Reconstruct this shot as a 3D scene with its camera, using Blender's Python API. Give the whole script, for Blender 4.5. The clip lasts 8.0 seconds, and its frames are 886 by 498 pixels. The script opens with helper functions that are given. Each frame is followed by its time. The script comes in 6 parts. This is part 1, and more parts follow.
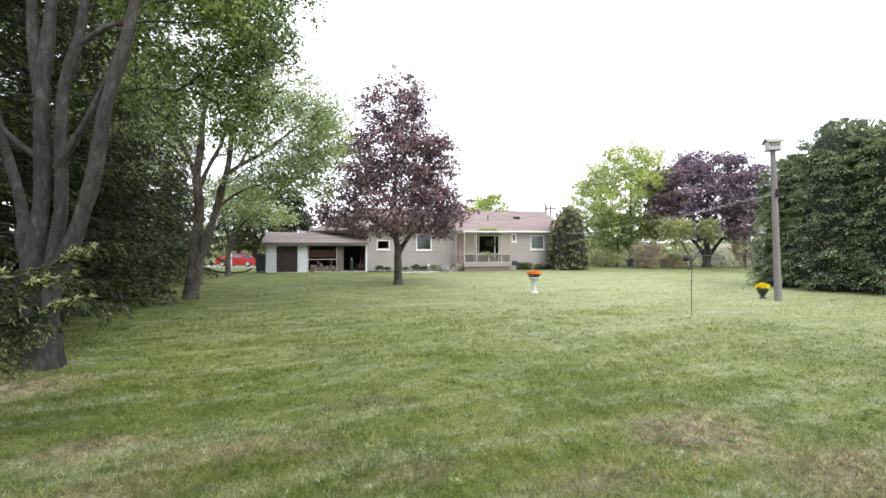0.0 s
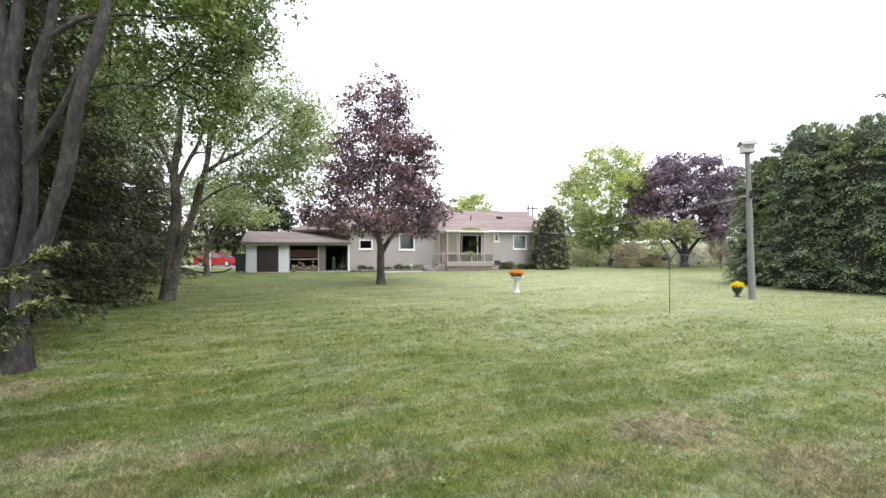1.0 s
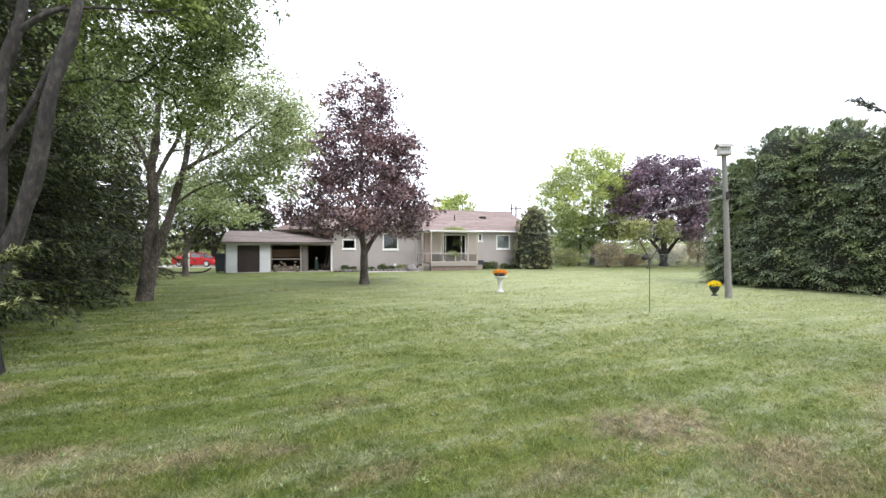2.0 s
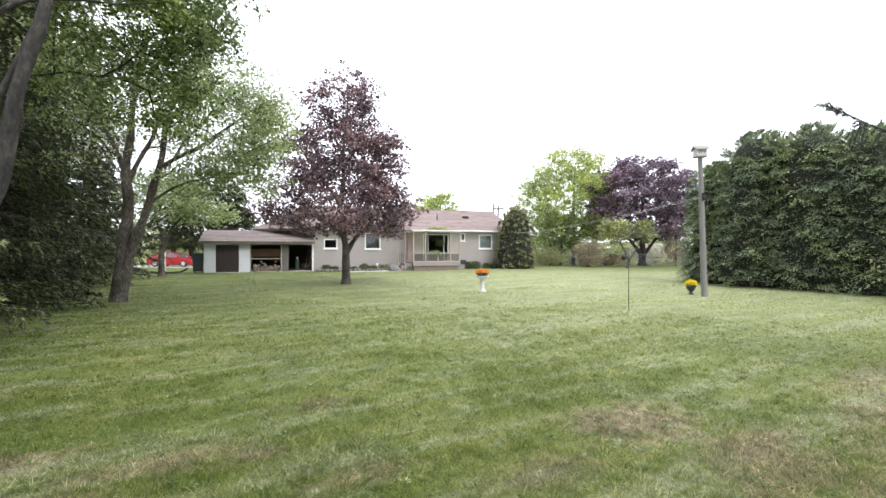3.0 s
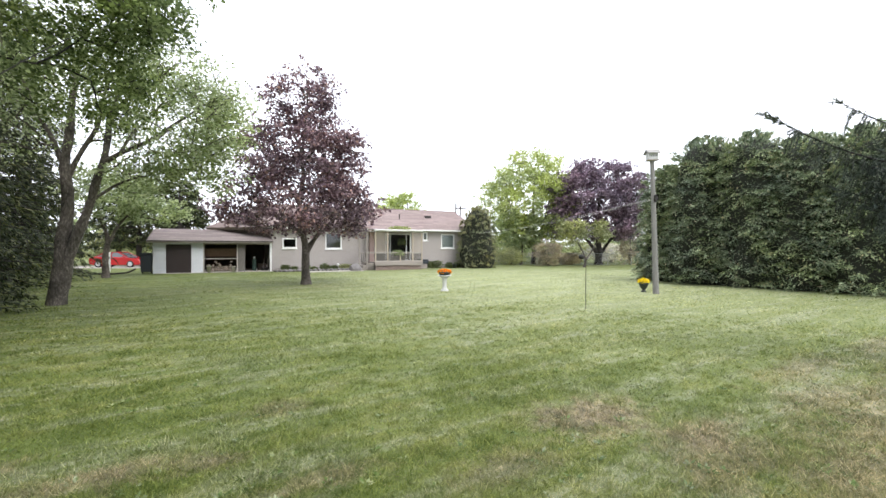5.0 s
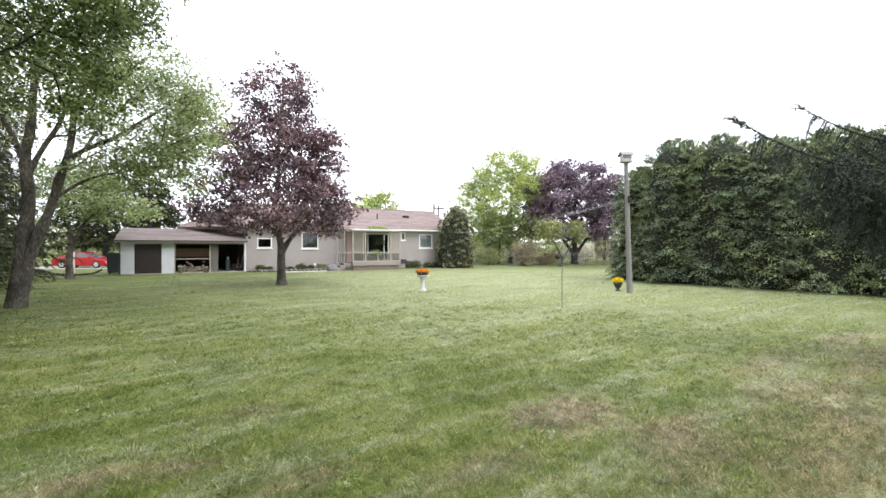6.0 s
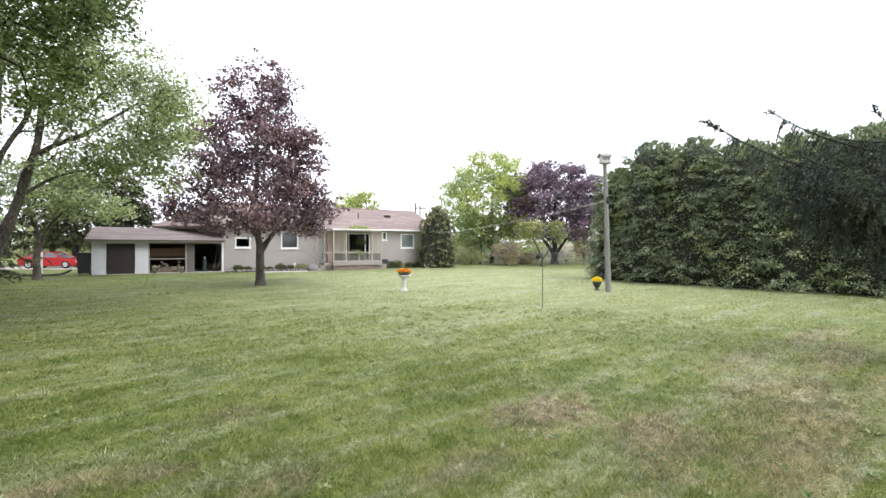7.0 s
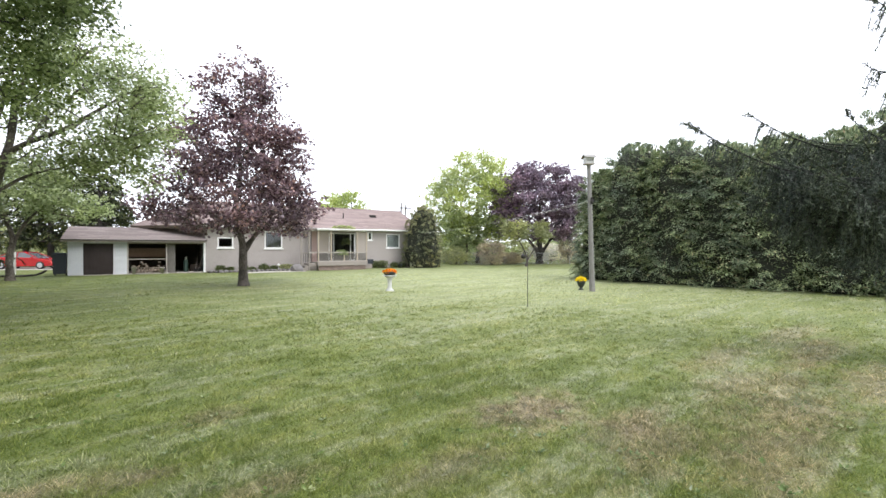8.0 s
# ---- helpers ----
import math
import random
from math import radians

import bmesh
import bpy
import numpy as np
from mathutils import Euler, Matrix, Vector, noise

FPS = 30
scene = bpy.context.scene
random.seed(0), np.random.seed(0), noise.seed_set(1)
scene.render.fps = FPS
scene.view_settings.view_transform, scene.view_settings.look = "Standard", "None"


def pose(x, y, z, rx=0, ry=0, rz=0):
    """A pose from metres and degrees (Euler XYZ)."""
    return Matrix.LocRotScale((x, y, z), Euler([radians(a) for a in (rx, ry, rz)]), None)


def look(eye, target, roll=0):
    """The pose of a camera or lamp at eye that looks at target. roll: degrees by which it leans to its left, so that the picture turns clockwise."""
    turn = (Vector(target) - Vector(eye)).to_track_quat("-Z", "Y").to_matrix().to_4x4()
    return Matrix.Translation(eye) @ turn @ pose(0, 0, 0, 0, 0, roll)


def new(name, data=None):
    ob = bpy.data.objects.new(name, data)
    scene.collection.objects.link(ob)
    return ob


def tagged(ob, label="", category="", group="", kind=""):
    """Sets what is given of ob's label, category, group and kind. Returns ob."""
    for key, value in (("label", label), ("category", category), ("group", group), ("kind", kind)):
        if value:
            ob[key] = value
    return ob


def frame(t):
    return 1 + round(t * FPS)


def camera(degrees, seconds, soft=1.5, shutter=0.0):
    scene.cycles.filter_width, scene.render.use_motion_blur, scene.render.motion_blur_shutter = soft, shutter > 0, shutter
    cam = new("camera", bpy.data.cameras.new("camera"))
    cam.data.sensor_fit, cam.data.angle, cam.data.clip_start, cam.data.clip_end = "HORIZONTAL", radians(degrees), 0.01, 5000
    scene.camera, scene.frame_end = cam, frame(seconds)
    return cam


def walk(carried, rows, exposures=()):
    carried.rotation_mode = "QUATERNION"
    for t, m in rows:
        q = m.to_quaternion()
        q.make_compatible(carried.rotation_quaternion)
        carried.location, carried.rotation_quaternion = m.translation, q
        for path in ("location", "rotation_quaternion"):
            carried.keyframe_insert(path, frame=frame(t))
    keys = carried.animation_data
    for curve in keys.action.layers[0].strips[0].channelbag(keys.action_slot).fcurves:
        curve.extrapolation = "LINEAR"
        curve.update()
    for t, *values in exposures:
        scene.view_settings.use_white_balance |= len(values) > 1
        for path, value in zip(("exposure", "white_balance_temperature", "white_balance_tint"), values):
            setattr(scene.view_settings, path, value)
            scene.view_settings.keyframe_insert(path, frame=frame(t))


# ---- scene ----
cam = camera(90.05, 8.0, soft=1.5)
PATH = [(0.0, 0.0, 0.13, 0.04), (0.5, -1.03, 0.11, 0.04), (1.0, -2.2, 0.08, 0.03), (1.5, -3.24, 0.07, 0.03), (3.0, -6.56, 0.01, -0.01),
        (3.5, -7.67, 0.0, -0.01), (4.0, -8.73, -0.01, 0.0), (4.5, -10.01, -0.03, 0.0), (6.0, -14.26, -0.06, 0.0), (6.5, -15.52, -0.06, -0.02),
        (7.0, -16.64, -0.08, -0.03), (7.5, -17.57, -0.08, -0.03), (8.0, -18.49, -0.08, -0.02)]
walk(cam, [(t, pose(0, 0, 1.7, 90 + p, r, yaw)) for t, yaw, p, r in PATH], exposures=[(0.0, 0.83), (8.0, 0.83)])

# ---- sky and sun: bright overcast ----
world = bpy.data.worlds.new("overcast_sky")
scene.world = world
world.use_nodes = True
wn, wl = world.node_tree.nodes, world.node_tree.links
sky = wn.new("ShaderNodeTexSky")
sky.sky_type, sky.sun_disc = "NISHITA", False
sky.sun_elevation, sky.sun_rotation = radians(52), radians(150)
sky.dust_density = 4.0
veil = wn.new("ShaderNodeMixRGB")
veil.inputs[0].default_value = 0.93
veil.inputs[2].default_value = (12.4, 12.9, 14.2, 1)
wl.new(sky.outputs[0], veil.inputs[1])
wl.new(veil.outputs[0], wn["Background"].inputs[0])
wn["Background"].inputs[1].default_value = 0.1
sun_data = bpy.data.lights.new("sun", "SUN")
sun_data.energy, sun_data.angle, sun_data.color = 1.0, radians(30), (1.0, 0.97, 0.93)
sun = new("sun", sun_data)
sun.matrix_world = look((20, -34, 45), (0, 0, 0))


# ---- materials ----
def nodes_of(m):
    return m.node_tree.nodes, m.node_tree.links


def tint_ramp(n, stops):
    r = n.new("ShaderNodeValToRGB")
    e = r.color_ramp.elements
    while len(e) < len(stops):
        e.new(0.5)
    for el, (p, c) in zip(e, stops):
        el.position, el.color = p, (*c, 1)
    return r


def noise_node(n, l, vec, scale, detail=4.0, rough=0.55):
    t = n.new("ShaderNodeTexNoise")
    t.inputs["Scale"].default_value, t.inputs["Detail"].default_value, t.inputs["Roughness"].default_value = scale, detail, rough
    l.new(vec, t.inputs["Vector"])
    return t


def mix_node(n, l, fac, a, b, mode="MIX"):
    m = n.new("ShaderNodeMixRGB")
    m.blend_type = mode
    for k, v in ((0, fac), (1, a), (2, b)):
        if isinstance(v, (int, float)):
            m.inputs[k].default_value = v
        elif isinstance(v, tuple):
            m.inputs[k].default_value = (*v, 1)
        else:
            l.new(v, m.inputs[k])
    return m.outputs[0]


def surface(name, a, b, scale=3.0, rough=0.8, metal=0.0, bump=0.2, fine=40.0, stretch=(1, 1, 1), island=0.0, per_object=0.0):
    """Two tones mixed at a broad and a fine scale, with fine relief."""
    m = bpy.data.materials.new(name)
    m.use_nodes = True
    n, l = nodes_of(m)
    p = n["Principled BSDF"]
    co = n.new("ShaderNodeTexCoord")
    mp = n.new("ShaderNodeMapping")
    mp.inputs["Scale"].default_value = stretch
    l.new(co.outputs["Object"], mp.inputs["Vector"])
    big = noise_node(n, l, mp.outputs[0], scale, 5)
    small = noise_node(n, l, mp.outputs[0], fine, 3, 0.7)
    c = mix_node(n, l, big.outputs[0], a, b)
    spread = tint_ramp(n, [(0.25, (0.72, 0.72, 0.72)), (0.75, (1.2, 1.2, 1.2))])
    l.new(small.outputs[0], spread.inputs[0])
    c = mix_node(n, l, 1.0, c, spread.outputs[0], "MULTIPLY")
    if island or per_object:
        src = n.new("ShaderNodeNewGeometry").outputs["Random Per Island"] if island else n.new("ShaderNodeObjectInfo").outputs["Random"]
        w = max(island, per_object)
        shade = tint_ramp(n, [(0.0, (1 - w,) * 3), (1.0, (1 + w,) * 3)])
        l.new(src, shade.inputs[0])
        c = mix_node(n, l, 1.0, c, shade.outputs[0], "MULTIPLY")
    l.new(c, p.inputs["Base Color"])
    p.inputs["Roughness"].default_value, p.inputs["Metallic"].default_value = rough, metal
    if bump:
        bp = n.new("ShaderNodeBump")
        bp.inputs["Strength"].default_value, bp.inputs["Distance"].default_value = bump, 0.02
        l.new(small.outputs[0], bp.inputs["Height"])
        l.new(bp.outputs[0], p.inputs["Normal"])
    return m


def leaf_material(name, stops, through_light=0.35, gloss=0.25, patch=0.5, patch_tone=(1.25, 1.2, 0.8)):
    """Leaves: tone by leaf, drifting over the crown, part of the light passing through."""
    m = bpy.data.materials.new(name)
    m.use_nodes = True
    n, l = nodes_of(m)
    p = n["Principled BSDF"]
    geo = n.new("ShaderNodeNewGeometry")
    ramp = tint_ramp(n, stops)
    l.new(geo.outputs["Random Per Island"], ramp.inputs[0])
    co = n.new("ShaderNodeTexCoord")
    drift = noise_node(n, l, co.outputs["Object"], patch, 3)
    tone = tint_ramp(n, [(0.35, (0.8, 0.8, 0.85)), (0.68, patch_tone)])
    l.new(drift.outputs[0], tone.inputs[0])
    c = mix_node(n, l, 1.0, ramp.outputs[0], tone.outputs[0], "MULTIPLY")
    l.new(c, p.inputs["Base Color"])
    p.inputs["Roughness"].default_value = 0.55
    p.inputs["Specular IOR Level"].default_value = gloss
    tr = n.new("ShaderNodeBsdfTranslucent")
    l.new(c, tr.inputs[0])
    mx = n.new("ShaderNodeMixShader")
    mx.inputs[0].default_value = through_light
    l.new(p.outputs[0], mx.inputs[1])
    l.new(tr.outputs[0], mx.inputs[2])
    l.new(mx.outputs[0], n["Material Output"].inputs[0])
    return m


def bark_material(name, a, b, scale=9.0, depth=0.6):
    m = bpy.data.materials.new(name)
    m.use_nodes = True
    n, l = nodes_of(m)
    p = n["Principled BSDF"]
    co = n.new("ShaderNodeTexCoord")
    mp = n.new("ShaderNodeMapping")
    mp.inputs["Scale"].default_value = (1, 1, 0.4)
    l.new(co.outputs["Object"], mp.inputs["Vector"])
    ridge = noise_node(n, l, mp.outputs[0], scale * 2.5, 5, 0.65)
    blot = noise_node(n, l, co.outputs["Object"], 2.2, 4)
    r = tint_ramp(n, [(0.32, tuple(0.4 * x for x in a)), (0.52, a), (0.72, b)])
    l.new(ridge.outputs[0], r.inputs[0])
    t = tint_ramp(n, [(0.36, (0.5, 0.5, 0.5)), (0.64, (1.25, 1.24, 1.24))])
    l.new(blot.outputs[0], t.inputs[0])
    l.new(mix_node(n, l, 1.0, r.outputs[0], t.outputs[0], "MULTIPLY"), p.inputs["Base Color"])
    p.inputs["Roughness"].default_value = 0.92
    bp = n.new("ShaderNodeBump")
    bp.inputs["Strength"].default_value, bp.inputs["Distance"].default_value = depth, 0.03
    l.new(ridge.outputs[0], bp.inputs["Height"])
    l.new(bp.outputs[0], p.inputs["Normal"])
    return m


# dry patches of the lawn: x, y, half length, half width, strength
DRY = [(2.4, 4.2, 0.85, 0.55, 1.0), (3.1, 3.5, 0.75, 0.4, 0.9), (-1.85, 3.75, 0.6, 0.22, 0.8), (-3.05, 3.85, 0.55, 0.3, 0.75), (-1.1, 3.8, 0.3, 0.15, 0.7),
       (-5.6, 5.5, 1.1, 0.6, 1.0), (5.4, 4.1, 1.2, 0.45, 0.7), (8.6, 5.2, 1.5, 0.5, 0.7), (4.3, 3.2, 0.9, 0.5, 0.6), (3.0, 3.0, 1.0, 0.3, 0.7), (7.0, 3.4, 1.4, 0.7, 0.75),
       (-0.8, 4.9, 0.5, 0.25, 0.5), (5.0, 3.2, 1.1, 0.5, 0.8), (6.3, 5.2, 1.5, 0.35, 0.6), (9.6, 6.3, 1.9, 0.4, 0.6), (1.2, 3.3, 0.7, 0.25, 0.5), (5.4, 3.7, 1.7, 0.5, 0.75), (3.9, 2.7, 1.3, 0.45, 0.8),
       (7.6, 4.7, 1.3, 0.35, 0.8), (9.0, 5.4, 1.2, 0.3, 0.7), (-0.2, 3.4, 0.5, 0.2, 0.6), (-2.4, 3.1, 0.7, 0.3, 0.7), (-5.9, 5.2, 0.9, 0.7, 0.8)]


MOWN = 22.0  # the mower ran along this heading, degrees from the x axis


def lawn_colour(n, l):
    """The lawn's colour from the place alone: greens, painted tree shade at the edges, mown lines of pale clippings,
    dry patches.
    """
    geo = n.new("ShaderNodeNewGeometry")
    pos = geo.outputs["Position"]
    along = n.new("ShaderNodeMapping")
    along.inputs["Rotation"].default_value = (0, 0, radians(-MOWN))
    l.new(pos, along.inputs["Vector"])
    run = along.outputs[0]

    def stretched(sx, sy, shift=0.0):
        m = n.new("ShaderNodeMapping")
        m.inputs["Scale"].default_value = (sx, sy, 1)
        m.inputs["Location"].default_value = (shift, shift, 0)
        l.new(run, m.inputs["Vector"])
        return m.outputs[0]

    def scaled(value, k):
        m = n.new("ShaderNodeMath")
        m.operation = "MULTIPLY"
        l.new(value, m.inputs[0])
        m.inputs[1].default_value = k
        return m.outputs[0]

    big = noise_node(n, l, pos, 0.33, 4, 0.6)
    mid = noise_node(n, l, stretched(0.75, 1.3), 1.7, 6, 0.7)
    c1 = tint_ramp(n, [(0.32, (0.076, 0.112, 0.027)), (0.5, (0.152, 0.190, 0.054)), (0.68, (0.288, 0.290, 0.118))])
    l.new(mix_node(n, l, 0.6, big.outputs[0], mid.outputs[0]), c1.inputs[0])
    c = c1.outputs[0]
    # open middle dried paler; shade under the trees is put into the darker edges
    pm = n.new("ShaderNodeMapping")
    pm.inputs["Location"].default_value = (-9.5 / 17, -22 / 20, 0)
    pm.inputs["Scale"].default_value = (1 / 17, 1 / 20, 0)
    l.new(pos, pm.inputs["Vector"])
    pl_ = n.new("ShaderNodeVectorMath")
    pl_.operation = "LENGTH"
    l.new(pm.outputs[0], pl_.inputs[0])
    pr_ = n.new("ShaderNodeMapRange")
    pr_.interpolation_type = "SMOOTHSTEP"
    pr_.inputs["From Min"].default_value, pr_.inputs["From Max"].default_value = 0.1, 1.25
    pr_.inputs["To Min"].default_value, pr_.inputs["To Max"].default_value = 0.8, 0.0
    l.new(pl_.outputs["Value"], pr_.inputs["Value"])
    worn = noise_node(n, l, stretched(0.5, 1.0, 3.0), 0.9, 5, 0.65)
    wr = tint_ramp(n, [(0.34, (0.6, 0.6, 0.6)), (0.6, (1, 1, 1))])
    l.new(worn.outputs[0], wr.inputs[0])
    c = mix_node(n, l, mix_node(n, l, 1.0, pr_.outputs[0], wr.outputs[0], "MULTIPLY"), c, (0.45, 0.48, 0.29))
    # short broken streaks of clippings, and the long lines between two passes of the mower
    streak = noise_node(n, l, stretched(0.42, 1.9), 1.15, 6, 0.68)
    sr = tint_ramp(n, [(0.50, (0, 0, 0)), (0.62, (1, 1, 1))])
    l.new(streak.outputs[0], sr.inputs[0])
    lines = noise_node(n, l, stretched(0.05, 1.25, 7.0), 1.0, 4, 0.7)
    lr = tint_ramp(n, [(0.53, (0, 0, 0)), (0.63, (0.95, 0.95, 0.95))])
    l.new(lines.outputs[0], lr.inputs[0])
    bits = noise_node(n, l, stretched(0.6, 1.5, 11.0), 7.0, 5, 0.75)
    br = tint_ramp(n, [(0.44, (0.16, 0.16, 0.16)), (0.56, (1, 1, 1))])
    l.new(bits.outputs[0], br.inputs[0])
    pale = mix_node(n, l, 1.0, sr.outputs[0], lr.outputs[0], "LIGHTEN")
    pale = mix_node(n, l, 1.0, pale, br.outputs[0], "MULTIPLY")
    c = mix_node(n, l, scaled(pale, 0.42), c, (0.53, 0.525, 0.47))
    wob = noise_node(n, l, run, 3.0, 8, 0.78)
    total = None
    ca, sa = math.cos(radians(MOWN)), math.sin(radians(MOWN))
    for x, y, a, b, s in DRY:
        u, w = x * ca + y * sa, y * ca - x * sa
        m = n.new("ShaderNodeMapping")
        m.inputs["Location"].default_value = (-u / a, -w / b, 0)
        m.inputs["Scale"].default_value = (1 / a, 1 / b, 0)
        l.new(run, m.inputs["Vector"])
        ln = n.new("ShaderNodeVectorMath")
        ln.operation = "LENGTH"
        l.new(m.outputs[0], ln.inputs[0])
        ma = n.new("ShaderNodeMath")
        ma.operation = "MULTIPLY_ADD"
        l.new(wob.outputs[0], ma.inputs[0])
        ma.inputs[1].default_value = 3.6
        l.new(ln.outputs["Value"], ma.inputs[2])
        mr = n.new("ShaderNodeMapRange")
        mr.interpolation_type = "SMOOTHSTEP"
        mr.inputs["From Min"].default_value, mr.inputs["From Max"].default_value = 2.0, 3.1
        mr.inputs["To Min"].default_value, mr.inputs["To Max"].default_value = 0.95 * s, 0.0
        l.new(ma.outputs[0], mr.inputs["Value"])
        if total is None:
            total = mr.outputs[0]
        else:
            mx = n.new("ShaderNodeMath")
            mx.operation = "MAXIMUM"
            l.new(total, mx.inputs[0])
            l.new(mr.outputs[0], mx.inputs[1])
            total = mx.outputs[0]
    crumb = noise_node(n, l, pos, 9.0, 5, 0.75)
    dry = tint_ramp(n, [(0.38, (0.115, 0.106, 0.08)), (0.5, (0.28, 0.238, 0.172)), (0.62, (0.50, 0.43, 0.32))])
    l.new(mix_node(n, l, 0.65, mid.outputs[0], crumb.outputs[0]), dry.inputs[0])
    return mix_node(n, l, total, c, dry.outputs[0]), pos


def lawn_material(name, blades):
    m = bpy.data.materials.new(name)
    m.use_nodes = True
    n, l = nodes_of(m)
    p = n["Principled BSDF"]
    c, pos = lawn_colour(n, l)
    if blades:
        g = n.new("ShaderNodeNewGeometry")
        v = tint_ramp(n, [(0.0, (0.60, 0.68, 0.48)), (0.7, (1.25, 1.22, 1.02)), (1.0, (2.0, 1.85, 1.7))])
        l.new(g.outputs["Random Per Island"], v.inputs[0])
    else:
        f = noise_node(n, l, pos, 38.0, 4, 0.75)
        v = tint_ramp(n, [(0.3, (0.5, 0.52, 0.45)), (0.7, (1.06, 1.04, 0.97))])
        l.new(f.outputs[0], v.inputs[0])
        bp = n.new("ShaderNodeBump")
        bp.inputs["Strength"].default_value, bp.inputs["Distance"].default_value = 0.5, 0.03
        l.new(f.outputs[0], bp.inputs["Height"])
        l.new(bp.outputs[0], p.inputs["Normal"])
    l.new(mix_node(n, l, 1.0, c, v.outputs[0], "MULTIPLY"), p.inputs["Base Color"])
    p.inputs["Roughness"].default_value = 0.85
    p.inputs["Specular IOR Level"].default_value = 0.15
    if blades:
        tr = n.new("ShaderNodeBsdfTranslucent")
        l.new(p.inputs["Base Color"].links[0].from_socket, tr.inputs[0])
        mx = n.new("ShaderNodeMixShader")
        mx.inputs[0].default_value = 0.5
        l.new(p.outputs[0], mx.inputs[1])
        l.new(tr.outputs[0], mx.inputs[2])
        l.new(mx.outputs[0], n["Material Output"].inputs[0])
    return m


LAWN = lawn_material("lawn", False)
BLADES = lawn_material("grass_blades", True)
# grey bark of the near tree, its neighbours' shade put into the colour
BARK_GREY_SHADED = bark_material("shaded_grey_bark", (0.036, 0.032, 0.029), (0.082, 0.077, 0.070), scale=6.0, depth=1.0)
BARK_BROWN = bark_material("brown_bark", (0.10, 0.085, 0.075), (0.19, 0.165, 0.15))
BARK_DARK = bark_material("dark_bark", (0.06, 0.052, 0.048), (0.11, 0.10, 0.095))
BARK_MAPLE = bark_material("maple_bark", (0.10, 0.085, 0.074), (0.19, 0.165, 0.146))
BARK_FORK = bark_material("grey_brown_bark", (0.11, 0.094, 0.078), (0.25, 0.222, 0.19))
LEAF_GREEN = leaf_material("fresh_green_leaves", [(0.0, (0.17, 0.22, 0.09)), (0.5, (0.37, 0.45, 0.22)), (1.0, (0.58, 0.65, 0.40))], 0.62, patch_tone=(1.15, 1.12, 0.95))
# darker greens for the near tree: spruce shade is painted into the leaf tones
LEAF_SHADE = leaf_material("shaded_green_leaves", [(0.0, (0.065, 0.095, 0.035)), (0.5, (0.165, 0.225, 0.085)), (1.0, (0.36, 0.44, 0.21))], 0.5)
LEAF_BED = leaf_material("bed_plant_leaves", [(0.0, (0.06, 0.085, 0.04)), (0.5, (0.12, 0.155, 0.07)), (1.0, (0.22, 0.25, 0.13))], 0.3)
# dark copy of spruce bark with the shade among the boughs in its colour
BARK_SHADED = bark_material("shaded_spruce_bark", (0.018, 0.016, 0.014), (0.035, 0.032, 0.028))
LEAF_LIME = leaf_material("lime_green_leaves", [(0.0, (0.25, 0.32, 0.10)), (0.5, (0.43, 0.51, 0.21)), (1.0, (0.60, 0.66, 0.36))], 0.48)
LEAF_PURPLE = leaf_material("purple_maple_leaves", [(0.0, (0.080, 0.048, 0.060)), (0.45, (0.172, 0.120, 0.146)), (0.85, (0.31, 0.24, 0.262)), (1.0, (0.42, 0.29, 0.23))], 0.36, 0.55, 0.5, (1.14, 0.93, 0.88))
LEAF_PURPLE_DARK = leaf_material("dark_purple_leaves", [(0.0, (0.090, 0.068, 0.092)), (0.5, (0.215, 0.168, 0.215)), (1.0, (0.39, 0.325, 0.385))], 0.25, 0.5, 0.4, (1.2, 1.0, 1.0))
LEAF_OLIVE = leaf_material("olive_leaves", [(0.0, (0.20, 0.22, 0.11)), (0.5, (0.34, 0.37, 0.20)), (1.0, (0.48, 0.50, 0.31))], 0.4)
LEAF_TWIG = leaf_material("bare_twig_buds", [(0.0, (0.30, 0.25, 0.21)), (0.6, (0.46, 0.40, 0.33)), (1.0, (0.56, 0.52, 0.40))], 0.25)
LEAF_BLOSSOM = leaf_material("white_blossom", [(0.0, (0.32, 0.36, 0.25)), (0.3, (0.70, 0.68, 0.66)), (1.0, (0.90, 0.87, 0.86))], 0.4)
NEEDLE_DARK = leaf_material("spruce_needles", [(0.0, (0.017, 0.026, 0.013)), (0.6, (0.050, 0.069, 0.032)), (0.85, (0.115, 0.138, 0.060)), (1.0, (0.26, 0.275, 0.125))], 0.12, 0.25, 0.7)
NEEDLE_GREY = leaf_material("dark_grey_green_needles", [(0.0, (0.022, 0.033, 0.025)), (0.6, (0.062, 0.085, 0.066)), (1.0, (0.135, 0.16, 0.125))], 0.12, 0.25, 0.9)
NEEDLE_TIP = leaf_material("pale_new_shoots", [(0.0, (0.30, 0.34, 0.13)), (1.0, (0.60, 0.60, 0.36))], 0.3)
CEDAR = leaf_material("cedar_sprays", [(0.0, (0.06, 0.09, 0.05)), (0.5, (0.205, 0.27, 0.175)), (0.9, (0.42, 0.49, 0.36)), (1.0, (0.44, 0.37, 0.27))], 0.2, 0.3, 0.6)
CEDAR_GOLD = leaf_material("bronzed_cedar_sprays", [(0.0, (0.12, 0.16, 0.085)), (0.5, (0.28, 0.33, 0.19)), (1.0, (0.47, 0.46, 0.30))], 0.2, 0.3, 0.45, (1.25, 1.08, 0.8))
# near-black: the shade between cedar sprays is put into this colour
SHADE_CORE = surface("inner_shade_tone", (0.014, 0.017, 0.010), (0.026, 0.028, 0.018), 4, 0.95)
SIDING = surface("greige_siding", (0.33, 0.298, 0.277), (0.39, 0.354, 0.333), 0.9, 0.6, 0, 0.05, 25)
